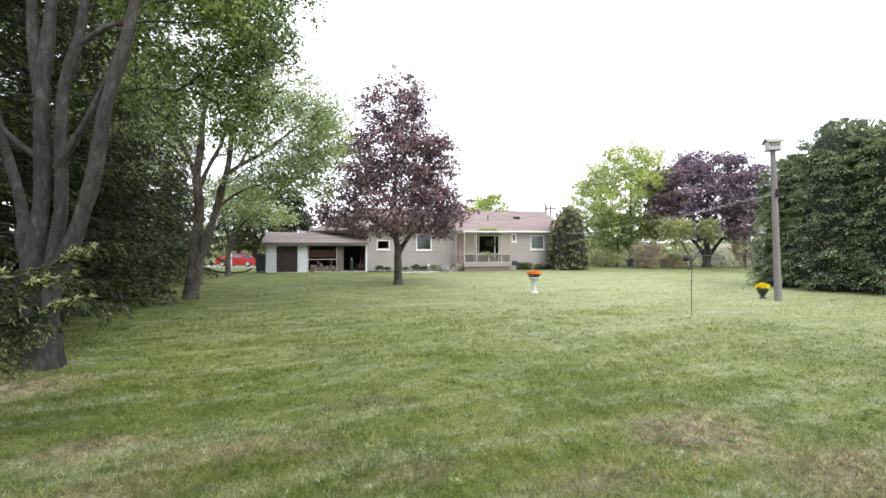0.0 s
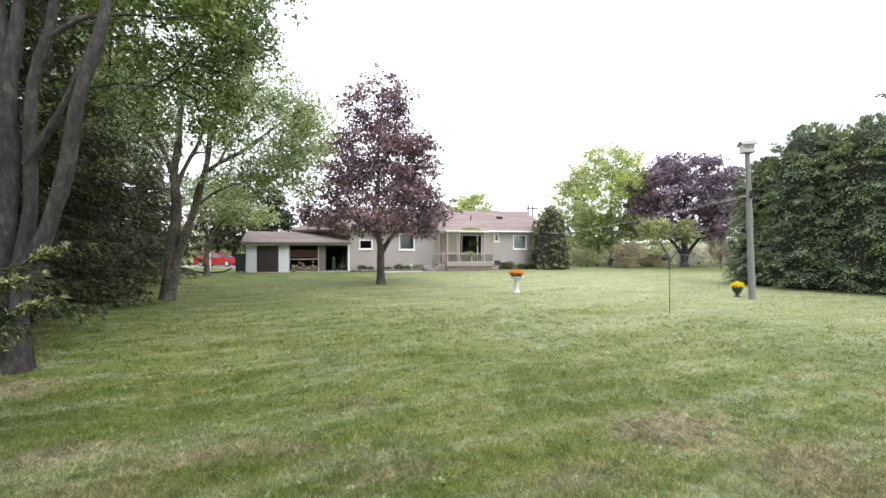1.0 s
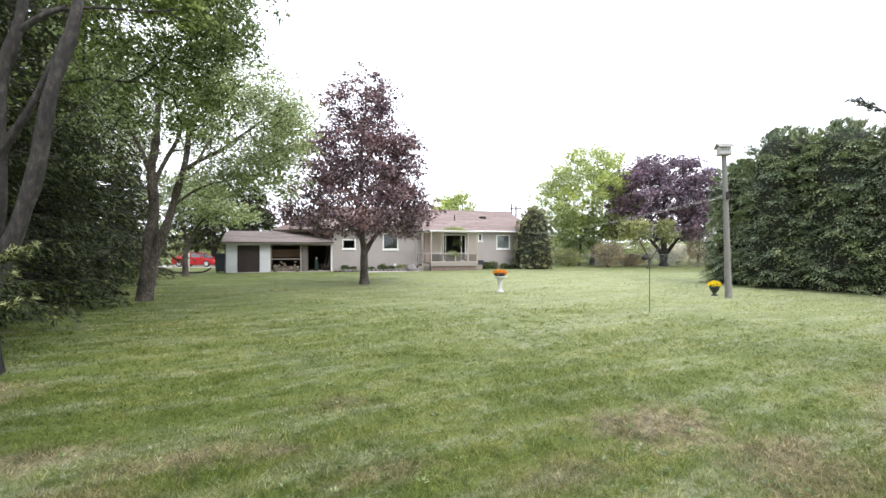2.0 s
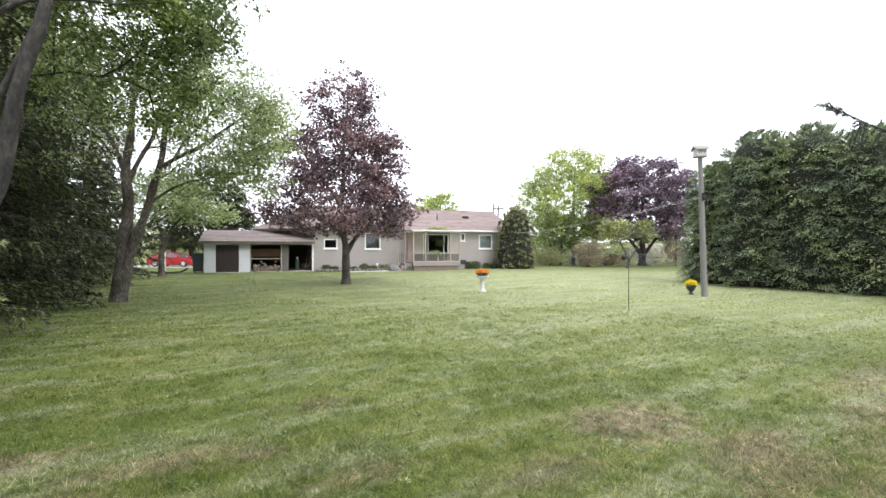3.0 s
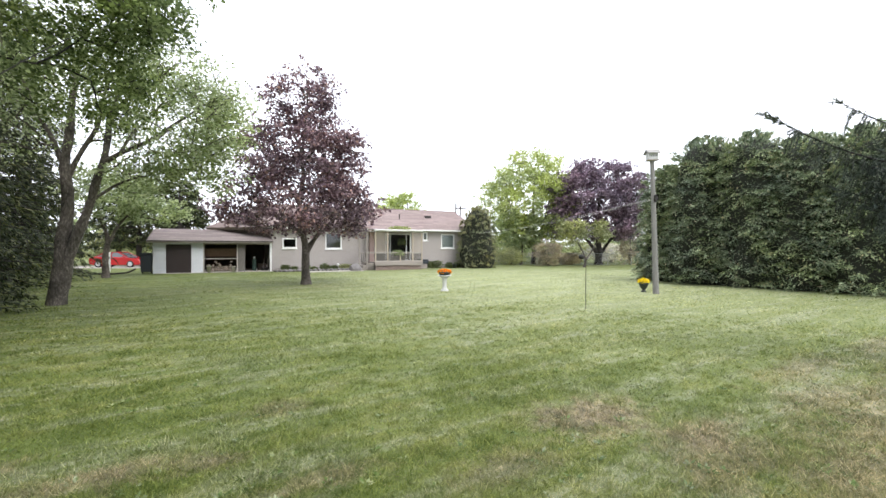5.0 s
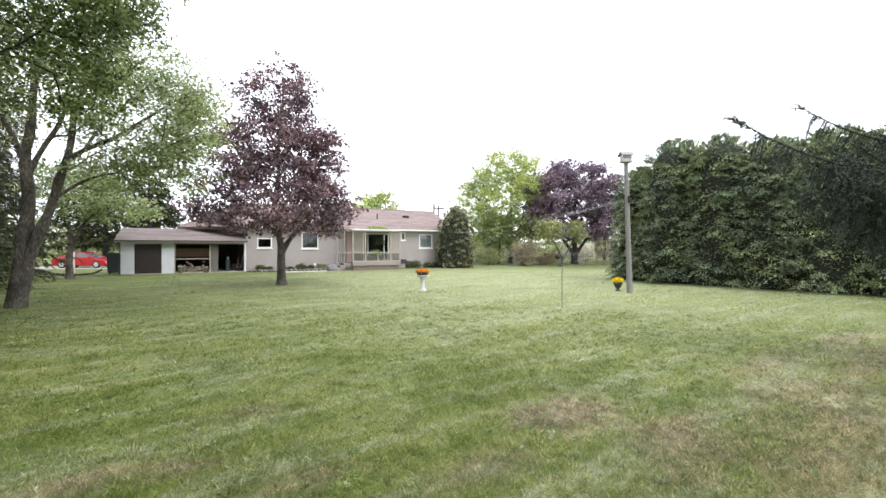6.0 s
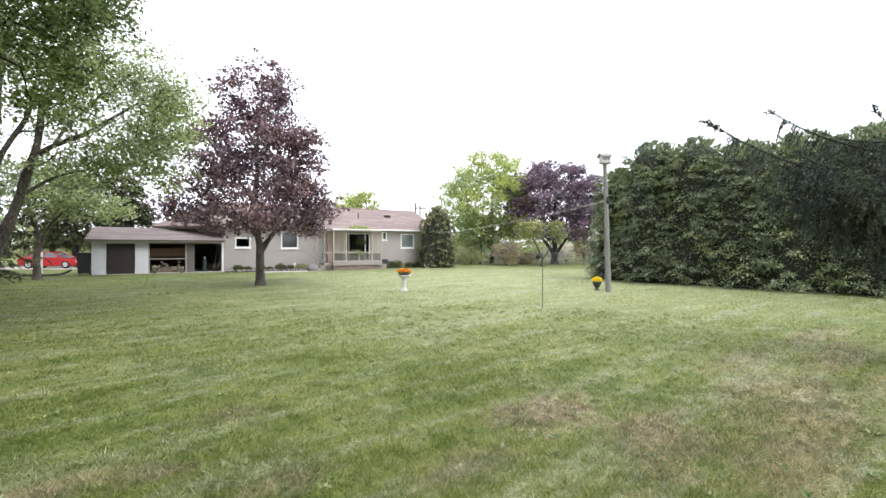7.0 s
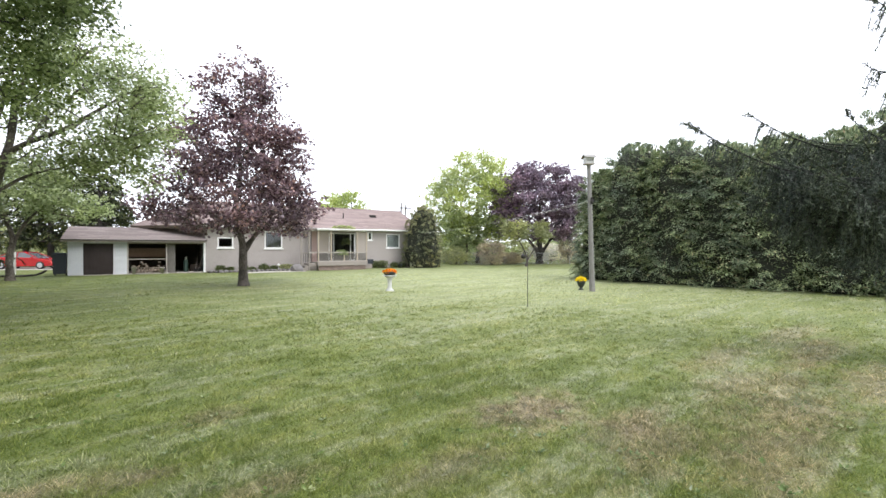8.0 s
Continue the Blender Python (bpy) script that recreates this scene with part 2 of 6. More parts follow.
WHITE_PLANK = surface("weathered_white_planks", (0.56, 0.58, 0.62), (0.68, 0.69, 0.72), 1.6, 0.75, 0, 0.15, 30)
WHITE = surface("white_paint", (0.74, 0.74, 0.73), (0.82, 0.82, 0.81), 3, 0.5, 0, 0.03)
CREAM = surface("tan_lattice_paint", (0.38, 0.32, 0.25), (0.47, 0.40, 0.32), 3, 0.7)
GREY_WOOD = surface("weathered_deck_wood", (0.24, 0.21, 0.19), (0.36, 0.32, 0.285), 2, 0.85, 0, 0.3, 30, (0.3, 1, 1))
POLE_WOOD = surface("weathered_pole_wood", (0.15, 0.145, 0.135), (0.25, 0.24, 0.225), 3, 0.9, 0, 0.5, 30, (1, 1, 0.08))
SHINGLE = surface("pinkish_brown_shingles", (0.255, 0.195, 0.185), (0.33, 0.26, 0.245), 0.6, 0.9, 0, 0.3, 30, (1, 1, 1), island=0.14)
BROWN_DOOR = surface("dark_brown_door_paint", (0.020, 0.012, 0.012), (0.030, 0.019, 0.018), 3, 0.6)
DARK_WOOD = surface("dark_interior_boards", (0.06, 0.045, 0.038), (0.10, 0.07, 0.055), 2, 0.85, 0, 0.2, 20, (0.2, 1, 1))
SHINGLE_OLD = surface("weathered_grey_brown_shingles", (0.195, 0.160, 0.152), (0.265, 0.222, 0.21), 0.6, 0.92, 0, 0.3, 30, (1, 1, 1), island=0.16)
RAIL = surface("pale_weathered_rail", (0.33, 0.30, 0.27), (0.44, 0.40, 0.36), 2, 0.8, 0, 0.2, 30, (0.3, 1, 1))
OLD_BOARD = surface("old_grey_board", (0.10, 0.092, 0.085), (0.17, 0.155, 0.14), 3, 0.9, 0, 0.3, 20)
CAST_STONE = surface("whitish_cast_stone", (0.50, 0.50, 0.48), (0.62, 0.62, 0.60), 4, 0.8, 0, 0.25, 30)
BRICK = surface("red_brown_bricks", (0.19, 0.135, 0.115), (0.27, 0.20, 0.175), 2, 0.9, 0, 0.3, 40, island=0.2)
MORTAR = surface("mortar", (0.32, 0.29, 0.26), (0.38, 0.35, 0.32), 6, 0.95)
CONCRETE = surface("pale_concrete", (0.42, 0.39, 0.35), (0.52, 0.49, 0.45), 1.2, 0.9, 0, 0.2)
STONE = surface("grey_boulder", (0.15, 0.14, 0.14), (0.25, 0.23, 0.225), 3, 0.9, 0, 0.6, 14)
BLACK_PLASTIC = surface("dark_plastic", (0.020, 0.026, 0.036), (0.03, 0.036, 0.046), 3, 0.5, 0, 0.02)
DARK_METAL = surface("dark_iron", (0.02, 0.02, 0.02), (0.05, 0.045, 0.04), 8, 0.6, 0.6)
GALV = surface("galvanised_steel", (0.42, 0.43, 0.44), (0.55, 0.56, 0.57), 5, 0.45, 0.7)
RED_PAINT = surface("red_car_paint", (0.40, 0.014, 0.018), (0.44, 0.018, 0.022), 1, 0.25, 0.1, 0.0)
RUBBER = surface("tyre_rubber", (0.02, 0.02, 0.02), (0.03, 0.03, 0.03), 5, 0.9)
ALLOY = surface("wheel_alloy", (0.5, 0.5, 0.51), (0.6, 0.6, 0.61), 5, 0.35, 0.8)
FLOWER_ORANGE = leaf_material("orange_petals", [(0.0, (0.75, 0.16, 0.01)), (1.0, (0.95, 0.42, 0.02))], 0.25)
FLOWER_YELLOW = leaf_material("yellow_petals", [(0.0, (0.80, 0.58, 0.01)), (1.0, (0.95, 0.82, 0.05))], 0.25)
POT_DARK = surface("dark_green_glazed_pot", (0.015, 0.022, 0.02), (0.03, 0.036, 0.03), 4, 0.4)
FIREWOOD = surface("split_firewood", (0.22, 0.17, 0.13), (0.45, 0.38, 0.31), 3, 0.9, 0, 0.3, 30, island=0.35)
ASPHALT = surface("driveway_asphalt", (0.10, 0.10, 0.10), (0.16, 0.155, 0.15), 1.5, 0.92)
glass = bpy.data.materials.new("window_glass")
glass.use_nodes = True
gn, gl = nodes_of(glass)
clear = gn.new("ShaderNodeBsdfTransparent")
clear.inputs[0].default_value = (0.66, 0.69, 0.69, 1)
shine = gn.new("ShaderNodeBsdfGlossy")
shine.inputs["Roughness"].default_value = 0.03
gm = gn.new("ShaderNodeMixShader")
gm.inputs[0].default_value = 0.06
gl.new(clear.outputs[0], gm.inputs[1])
gl.new(shine.outputs[0], gm.inputs[2])
gl.new(gm.outputs[0], gn["Material Output"].inputs[0])
GLASS = glass


# ---- building helpers ----
def mesh_from(name, verts, faces):
    """A mesh from arrays; every face has the same number of corners."""
    verts, faces = np.asarray(verts, np.float32), np.asarray(faces, np.int32)
    me = bpy.data.meshes.new(name)
    me.vertices.add(len(verts))
    me.vertices.foreach_set("co", verts.ravel())
    me.loops.add(faces.size)
    me.loops.foreach_set("vertex_index", faces.ravel())
    me.polygons.add(len(faces))
    me.polygons.foreach_set("loop_start", np.arange(0, faces.size, faces.shape[1], dtype=np.int32))
    me.update(calc_edges=True)
    return me


def thing(name, m, label, category, group="", kind=""):
    ob = new(name)
    ob.empty_display_size = 0.2
    ob.matrix_basis = m
    return tagged(ob, label, category, group, kind)


def part(name, bm, material, parent=None, label="", m=None, smooth=False):
    """Links a bmesh or a mesh as one object under a thing or part."""
    if isinstance(bm, bpy.types.Mesh):
        me = bm
    else:
        me = bpy.data.meshes.new(name)
        bm.to_mesh(me)
        bm.free()
    if not me.materials:
        me.materials.append(material)
    if smooth:
        me.polygons.foreach_set("use_smooth", [True] * len(me.polygons))
    ob = new(name, me)
    if parent is not None:
        ob.parent = parent
    if m is not None:
        ob.matrix_basis = m
    return tagged(ob, label)


def box(bm, x0, y0, z0, x1, y1, z1, bevel=0.0):
    g = bmesh.ops.create_cube(bm, size=1.0, matrix=Matrix.Translation(((x0 + x1) / 2, (y0 + y1) / 2, (z0 + z1) / 2)) @ Matrix.Diagonal((x1 - x0, y1 - y0, z1 - z0, 1)))
    if bevel:
        es = list({e for v in g["verts"] for e in v.link_edges})
        bmesh.ops.bevel(bm, geom=es, offset=bevel, segments=2, profile=0.6, affect="EDGES")


def boxed(x0, y0, z0, x1, y1, z1, bevel=0.0):
    bm = bmesh.new()
    box(bm, x0, y0, z0, x1, y1, z1, bevel)
    return bm


def turned(profile, sides=20, wobble=0.0):
    """A surface of revolution from (radius, height) pairs."""
    bm = bmesh.new()
    rings = []
    for r, z in profile:
        rings.append([bm.verts.new((r * math.cos(2 * math.pi * k / sides), r * math.sin(2 * math.pi * k / sides), z)) for k in range(sides)])
    for a, b in zip(rings, rings[1:]):
        for k in range(sides):
            bm.faces.new((a[k], a[(k + 1) % sides], b[(k + 1) % sides], b[k]))
    bm.faces.new(rings[0][::-1])
    bm.faces.new(rings[-1])
    return bm


def tube_arrays(points, radii, sides=8, rough=0.0, rng=None):
    """Verts and quads of a tube along points."""
    P = np.asarray(points, float)
    R = np.asarray(radii, float)
    T = np.gradient(P, axis=0)
    T /= np.linalg.norm(T, axis=1)[:, None] + 1e-9
    ref = np.array([1.0, 0.2, 0.1])
    U = np.cross(T, ref)
    U /= np.linalg.norm(U, axis=1)[:, None] + 1e-9
    W = np.cross(T, U)
    a = np.arange(sides) * 2 * np.pi / sides
    rr = R[:, None] * np.ones(sides)
    if rough:
        rr = rr * (1 + rough * rng.normal(size=rr.shape))
    V = P[:, None] + rr[..., None] * (np.cos(a)[None, :, None] * U[:, None] + np.sin(a)[None, :, None] * W[:, None])
    n = len(P)
    i = np.arange(n - 1)[:, None] * sides
    k = np.arange(sides)[None]
    F = np.stack([i + k, i + (k + 1) % sides, i + sides + (k + 1) % sides, i + sides + k], -1).reshape(-1, 4)
    return V.reshape(-1, 3), F


def joined(chunks):
    vs, fs, o = [], [], 0
    for v, f in chunks:
        vs.append(v)
        fs.append(np.asarray(f) + o)
        o += len(v)
    return np.concatenate(vs), np.concatenate(fs)


def smooth_line(points, step=0.25):
    """A smooth line through points (Catmull-Rom)."""
    P = [np.asarray(p, float) for p in points]
    P = [2 * P[0] - P[1]] + P + [2 * P[-1] - P[-2]]
    out = []
    for a, b, c, d in zip(P, P[1:], P[2:], P[3:]):
        k = max(2, int(np.linalg.norm(c - b) / step))
        for t in np.arange(k) / k:
            out.append(0.5 * (2 * b + (c - a) * t + (2 * a - 5 * b + 4 * c - d) * t * t + (3 * b - a - 3 * c + d) * t ** 3))
    out.append(P[-2])
    return np.array(out)


def leaf_arrays(C, D, N, length, width):
    """Kite-shaped leaves at C, along D, facing N."""
    D = D / (np.linalg.norm(D, axis=1)[:, None] + 1e-9)
    S = np.cross(D, N)
    S /= np.linalg.norm(S, axis=1)[:, None] + 1e-9
    L, W = np.asarray(length).reshape(-1, 1), np.asarray(width).reshape(-1, 1)
    V = np.stack([C, C + D * L * 0.45 + S * W * 0.5, C + D * L, C + D * L * 0.45 - S * W * 0.5], 1)
    F = np.arange(4 * len(C)).reshape(-1, 4)
    return V.reshape(-1, 3), F


def unit(v):
    return v / (np.linalg.norm(v, axis=-1, keepdims=True) + 1e-9)


def broadleaf(name, at, stems, centres, spread, leaves, size, bark, leaf, label, category="tree", tip=0.012, droop=0.2, flat=0.6, seed=1, group="", sides=12, twig_leaves=0.25, limb=0.12, bow=0.12):
    """A tree: explicit stems as (points, first radius, last radius), limbs that reach out to the leaf clusters at centres, and leaves round those."""
    rng = np.random.default_rng(seed)
    root = thing(name, pose(*at), label, category, group)
    chunks, nodes, parent, own = [], [], [], []
    for pts, r0, r1 in stems:
        line = smooth_line(pts)
        n = len(line)
        t = np.linspace(0, 1, n)
        rad = r0 + (r1 - r0) * t ** 0.8
        flare = np.clip(1 - line[:, 2] / 0.5, 0, 1) ** 2 * 0.2
        ripple = 1 + 0.07 * np.sin(line[:, 2] * 4.1 + seed) + 0.05 * np.sin(line[:, 2] * 9.7 + 2 * seed)
        chunks.append(tube_arrays(line + np.stack([0.02 * np.sin(line[:, 2] * 2.9 + seed), 0.02 * np.cos(line[:, 2] * 2.3), 0 * t], 1), rad * (1 + flare) * ripple, sides, 0.045, rng))
        for i, p in enumerate(line):
            parent.append(-1 if i == 0 else len(nodes) - 1)
            nodes.append(p)
            own.append(rad[i])
    nstem = len(nodes)
    N = np.array(nodes)
    base = min(p[2] for p in centres) * 0.2
    order = np.argsort([np.min(np.linalg.norm(N - c, axis=1)) for c in centres])
    for k in order:
        c = centres[k]
        A = np.array(nodes)
        d = np.linalg.norm(A - c, axis=1)
        h = np.linalg.norm((A - c)[:, :2], axis=1)
        bad = np.maximum(0, A[:, 2] - (c[2] - 0.35 * h)) * 1.6 + np.maximum(0, base - A[:, 2]) * 5
        i = int(np.argmin(d + bad))
        p0 = A[i]
        L = d[i]
        mid = (p0 + c) / 2 + np.array([0, 0, bow * L]) + rng.normal(size=3) * 0.07 * L
        m = max(2, int(L / 0.35))
        prev = i
        for t in np.arange(1, m + 1) / m:
            q = (1 - t) ** 2 * p0 + 2 * t * (1 - t) * mid + t * t * c
            parent.append(prev)
            nodes.append(q)
            own.append(0.0)
            prev = len(nodes) - 1
    A = np.array(nodes)
    load = np.zeros(len(A))
    kids = np.zeros(len(A), int)
    for i in range(len(A) - 1, -1, -1):
        if kids[i] == 0:
            load[i] = 1
        if parent[i] >= 0:
            load[parent[i]] += load[i]
            kids[parent[i]] += 1
    rad = tip * np.sqrt(load) * 0.8 + tip * 0.2
    for i in range(nstem, len(A)):
        rad[i] = min(rad[i], limb, own[parent[i]] * 0.7 if parent[i] < nstem else rad[parent[i]])
    seg = np.arange(nstem, len(A))
    par = np.array(parent)
    P0, P1 = A[par[seg]], A[seg]
    T = unit(P1 - P0)
    U = unit(np.cross(T, np.array([0.3, 1.0, 0.2])))
    W = np.cross(T, U)
    a = np.arange(5) * 2 * np.pi / 5
    ring = np.cos(a)[None, :, None] * U[:, None] + np.sin(a)[None, :, None] * W[:, None]
    r0 = np.where(par[seg] < nstem, rad[seg], rad[par[seg]])
    V = np.concatenate([P0[:, None] + ring * r0[:, None, None], P1[:, None] + ring * rad[seg][:, None, None]], 1).reshape(-1, 3)
    o = np.arange(len(seg))[:, None] * 10
    k = np.arange(5)[None]
    F = np.stack([o + k, o + (k + 1) % 5, o + 5 + (k + 1) % 5, o + 5 + k], -1).reshape(-1, 4)
    chunks.append((V, F))
    part("trunk", mesh_from("trunk", *joined(chunks)), bark, root, smooth=True)
    # leaves: round the cluster centres and along the thin twigs
    C0 = np.array(centres)
    nl = int(leaves * (1 - twig_leaves))
    # every cluster is a handful of small sprigs with gaps between them
    sprig = np.repeat(C0, 7, 0) + np.clip(rng.normal(size=(7 * len(C0), 3)), -1.5, 1.5) * np.array([1, 1, flat]) * spread
    C = sprig[rng.integers(0, len(sprig), nl)] + np.clip(rng.normal(size=(nl, 3)), -2, 2) * np.array([1, 1, 0.55]) * spread * 0.28
    thin = seg[rad[seg] < tip * 3.2]
    if len(thin):
        nt = leaves - nl
        C = np.concatenate([C, A[thin[rng.integers(0, len(thin), nt)]] + rng.normal(size=(nt, 3)) * spread * 0.35])
    D = rng.normal(size=(len(C), 3))
    D[:, 2] = D[:, 2] * 0.6 - droop
    Nn = rng.normal(size=(len(C), 3)) * 0.9 + np.array([0, 0, 0.7])
    L = size * rng.uniform(0.6, 1.3, len(C))
    part("crown", mesh_from("crown", *leaf_arrays(C, D, Nn, L, L * rng.uniform(0.6, 0.95, len(C)))), leaf, root)
    return root


def crown_points(n, centre, radii, seed, shape=None, hollow=0.45, lumps=0.0):
    """Cluster centres in an ellipsoid, more of them near its skin. shape: radius factor by height 0 to 1."""
    rng = np.random.default_rng(seed)
    d = unit(rng.normal(size=(n * 4, 3)))
    r = (hollow + (1 - hollow) * rng.uniform(0, 1, n * 4)) ** 0.6
    p = d * r[:, None]
    if shape is not None:
        h = (p[:, 2] + 1) / 2
        s = np.interp(h, np.linspace(0, 1, len(shape)), shape) / np.sqrt(np.maximum(0.05, 1 - p[:, 2] ** 2))
        p[:, :2] *= np.minimum(s, 2.2)[:, None]
    p = p * np.array(radii)
    if lumps:
        keep = np.array([noise.noise(Vector(q * lumps)) for q in p]) > -0.12
        p = p[keep]
    return p[:n] + np.array(centre)


def profile_points(n, zs, left, right, seed, hollow=0.35, deep=0.95):
    """Cluster centres in a crown whose reach to either side is given by height."""
    rng = np.random.default_rng(seed)
    grid = np.linspace(zs[0], zs[-1], 200)
    w = np.interp(grid, zs, left) + np.interp(grid, zs, right)
    z = rng.choice(grid, n, p=w ** 1.45 / (w ** 1.45).sum()) + rng.normal(size=n) * 0.05
    a = rng.uniform(0, 2 * np.pi, n)
    r = (hollow + (1 - hollow) * rng.uniform(0, 1, n)) ** 0.7
    reach = np.where(np.cos(a) > 0, np.interp(z, zs, right), np.interp(z, zs, left))
    deepr = (np.interp(z, zs, left) + np.interp(z, zs, right)) / 2 * deep
    return np.stack([r * np.cos(a) * reach, r * np.sin(a) * deepr, z], 1)


# ---- ground ----
def lie(x, y):
    """Height of the lawn: gentle unevenness near the camera, level far off."""
    near = np.clip(1 - np.hypot(x, y) / 40.0, 0, 1)
    return near * (0.025 * np.sin(0.9 * x + 0.3 * y) + 0.02 * np.sin(1.3 * y - 0.5 * x + 1.0)) - 0.02 * near


def axis_steps(edge, inner, step):
    k = np.arange(0, inner, step)
    far = inner * (edge / inner) ** (np.arange(0, 13) / 12.0)
    pos = np.concatenate([k, far])
    return np.concatenate([-pos[:0:-1], pos])


gx = axis_steps(2500.0, 30.0, 0.5)
gy = axis_steps(2500.0, 30.0, 0.5)
GX, GY = np.meshgrid(gx, gy)
gi = (np.arange(len(gy) - 1)[:, None] * len(gx) + np.arange(len(gx) - 1)[None]).ravel()
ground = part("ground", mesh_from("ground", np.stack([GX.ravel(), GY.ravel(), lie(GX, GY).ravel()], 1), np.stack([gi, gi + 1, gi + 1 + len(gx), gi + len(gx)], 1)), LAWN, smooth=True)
tagged(ground, "mown patchy green lawn with dry straw-coloured spots", "lawn", kind="structure")

rng = np.random.default_rng(5)
count = 430000
ahead = rng.uniform(0, 1, count) < 0.8
az = np.radians(np.where(ahead, rng.uniform(-54, 72, count), rng.uniform(66, 312, count)))
dist = 2.2 * (34.0 / 2.2) ** (rng.uniform(0, 1, count) ** 1.25) * np.exp(rng.normal(size=count) * 0.06)
inner = rng.uniform(0, 1, count) < 0.05
dist = np.where(inner, 2.6 * np.sqrt(rng.uniform(0, 1, count)), dist)
az = np.where(inner, rng.uniform(0, 2 * np.pi, count), az)
bx, by = dist * np.sin(az), dist * np.cos(az)
height = rng.uniform(0.016, 0.046, count) * (0.75 + 0.5 * (np.sin(bx * 1.1 + np.sin(by * 0.8)) * np.sin(by * 1.4) > 0.2)) * np.interp(dist, [3, 20], [1, 1.15])
wide = np.interp(dist, [2.6, 12, 34], [0.0042, 0.011, 0.015]) * rng.uniform(0.7, 1.3, count)
turn = rng.uniform(0, 2 * np.pi, count)
lean = rng.normal(size=(count, 2)) * (0.85 * height + 0.004)[:, None]
base = np.stack([bx, by, lie(bx, by) - 0.003], 1)
side = np.stack([np.cos(turn), np.sin(turn), np.zeros(count)], 1) * wide[:, None]
tipp = base + np.concatenate([lean, height[:, None]], 1)
blades = np.stack([base - side, base + side, tipp], 1)
# taller tufts that the mower left standing, leaning apart from their middle
tufts, per = 3400, 24
az = np.radians(rng.uniform(-50, 68, tufts))
dist = 2.7 * (13.0 / 2.7) ** rng.uniform(0, 1, tufts)
tx, ty = np.repeat(dist * np.sin(az), per), np.repeat(dist * np.cos(az), per)
off = rng.normal(size=(tufts * per, 2)) * np.repeat(rng.uniform(0.02, 0.06, tufts), per)[:, None]
base = np.stack([tx + off[:, 0], ty + off[:, 1], lie(tx + off[:, 0], ty + off[:, 1]) - 0.004], 1)
height = rng.uniform(0.6, 1.2, tufts * per) * np.repeat(rng.uniform(0.035, 0.075, tufts), per)
turn = rng.uniform(0, 2 * np.pi, tufts * per)
side = np.stack([np.cos(turn), np.sin(turn), 0 * turn], 1) * (np.repeat(np.interp(dist, [2.7, 13], [0.0035, 0.008]), per) * rng.uniform(0.7, 1.3, tufts * per))[:, None]
tipp = base + np.concatenate([off * 0.9 + rng.normal(size=off.shape) * 0.018, height[:, None]], 1)
blades = np.concatenate([blades, np.stack([base - side, base + side, tipp], 1)]).reshape(-1, 3)
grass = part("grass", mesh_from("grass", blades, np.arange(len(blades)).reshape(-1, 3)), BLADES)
tagged(grass, "short mown grass blades, green mixed with straw", "grass", kind="stuff")

# broad-leaved weeds among the grass
count = 520
az = np.radians(rng.uniform(-48, 65, count))
dist = 3.0 * (14.0 / 3.0) ** rng.uniform(0, 1, count)
wx, wy = dist * np.sin(az), dist * np.cos(az)
worn_u = rng.uniform(0, 1, 700)
wx = np.concatenate([wx, 2.4 + 7.2 * worn_u + 0.22 * rng.normal(size=700)])
wy = np.concatenate([wy, 2.45 + 2.85 * worn_u + 0.30 * rng.normal(size=700)])
count += 700
per = 9
spin = rng.uniform(0, 2 * np.pi, count * per)
size_w = np.repeat(rng.uniform(0.4, 1.15, count) ** 1.5 * np.where(np.arange(count) < count - 700, 1.0, 0.5), per)
Dw = np.stack([np.cos(spin), np.sin(spin), rng.uniform(0.1, 0.7, count * per)], 1)
Cw = np.repeat(np.stack([wx, wy, lie(wx, wy) + 0.012], 1), per, 0) + Dw * 0.01 * size_w[:, None] + rng.normal(size=(count * per, 3)) * np.array([0.012, 0.012, 0.003])
Nw = rng.normal(size=(count * per, 3)) * 0.3 + np.array([0, 0, 1.0])
Lw = rng.uniform(0.028, 0.062, count * per) * size_w
dryc = np.array([d[:4] for d in DRY])
pick = rng.integers(0, len(DRY), 9000)
sx = dryc[pick, 0] + rng.normal(size=9000) * dryc[pick, 2] * 0.6
sy = dryc[pick, 1] + rng.normal(size=9000) * dryc[pick, 3] * 0.6
Cs = np.stack([sx, sy, lie(sx, sy) + rng.uniform(0.008, 0.03, 9000)], 1)
Ds = rng.normal(size=(9000, 3)) * np.array([1, 1, 0.18])
Ls = rng.uniform(0.015, 0.042, 9000)
straw = part("straw", mesh_from("straw", *leaf_arrays(Cs, Ds, rng.normal(size=(9000, 3)) * 0.4 + np.array([0, 0, 1.0]), Ls, Ls * 0.14)), leaf_material("dry_clippings", [(0.0, (0.08, 0.072, 0.055)), (0.5, (0.19, 0.17, 0.125)), (1.0, (0.34, 0.31, 0.235))], 0.1))
tagged(straw, "dry grass clippings lying on the bare spots", "clippings", kind="stuff")
weeds = part("weeds", mesh_from("weeds", *leaf_arrays(Cw, Dw, Nw, Lw, Lw * 0.45)), leaf_material("weed_leaves", [(0.0, (0.07, 0.12, 0.03)), (0.6, (0.14, 0.20, 0.07)), (1.0, (0.33, 0.36, 0.25))], 0.2))
tagged(weeds, "low broad-leaved weeds growing in the lawn", "weeds", kind="stuff")


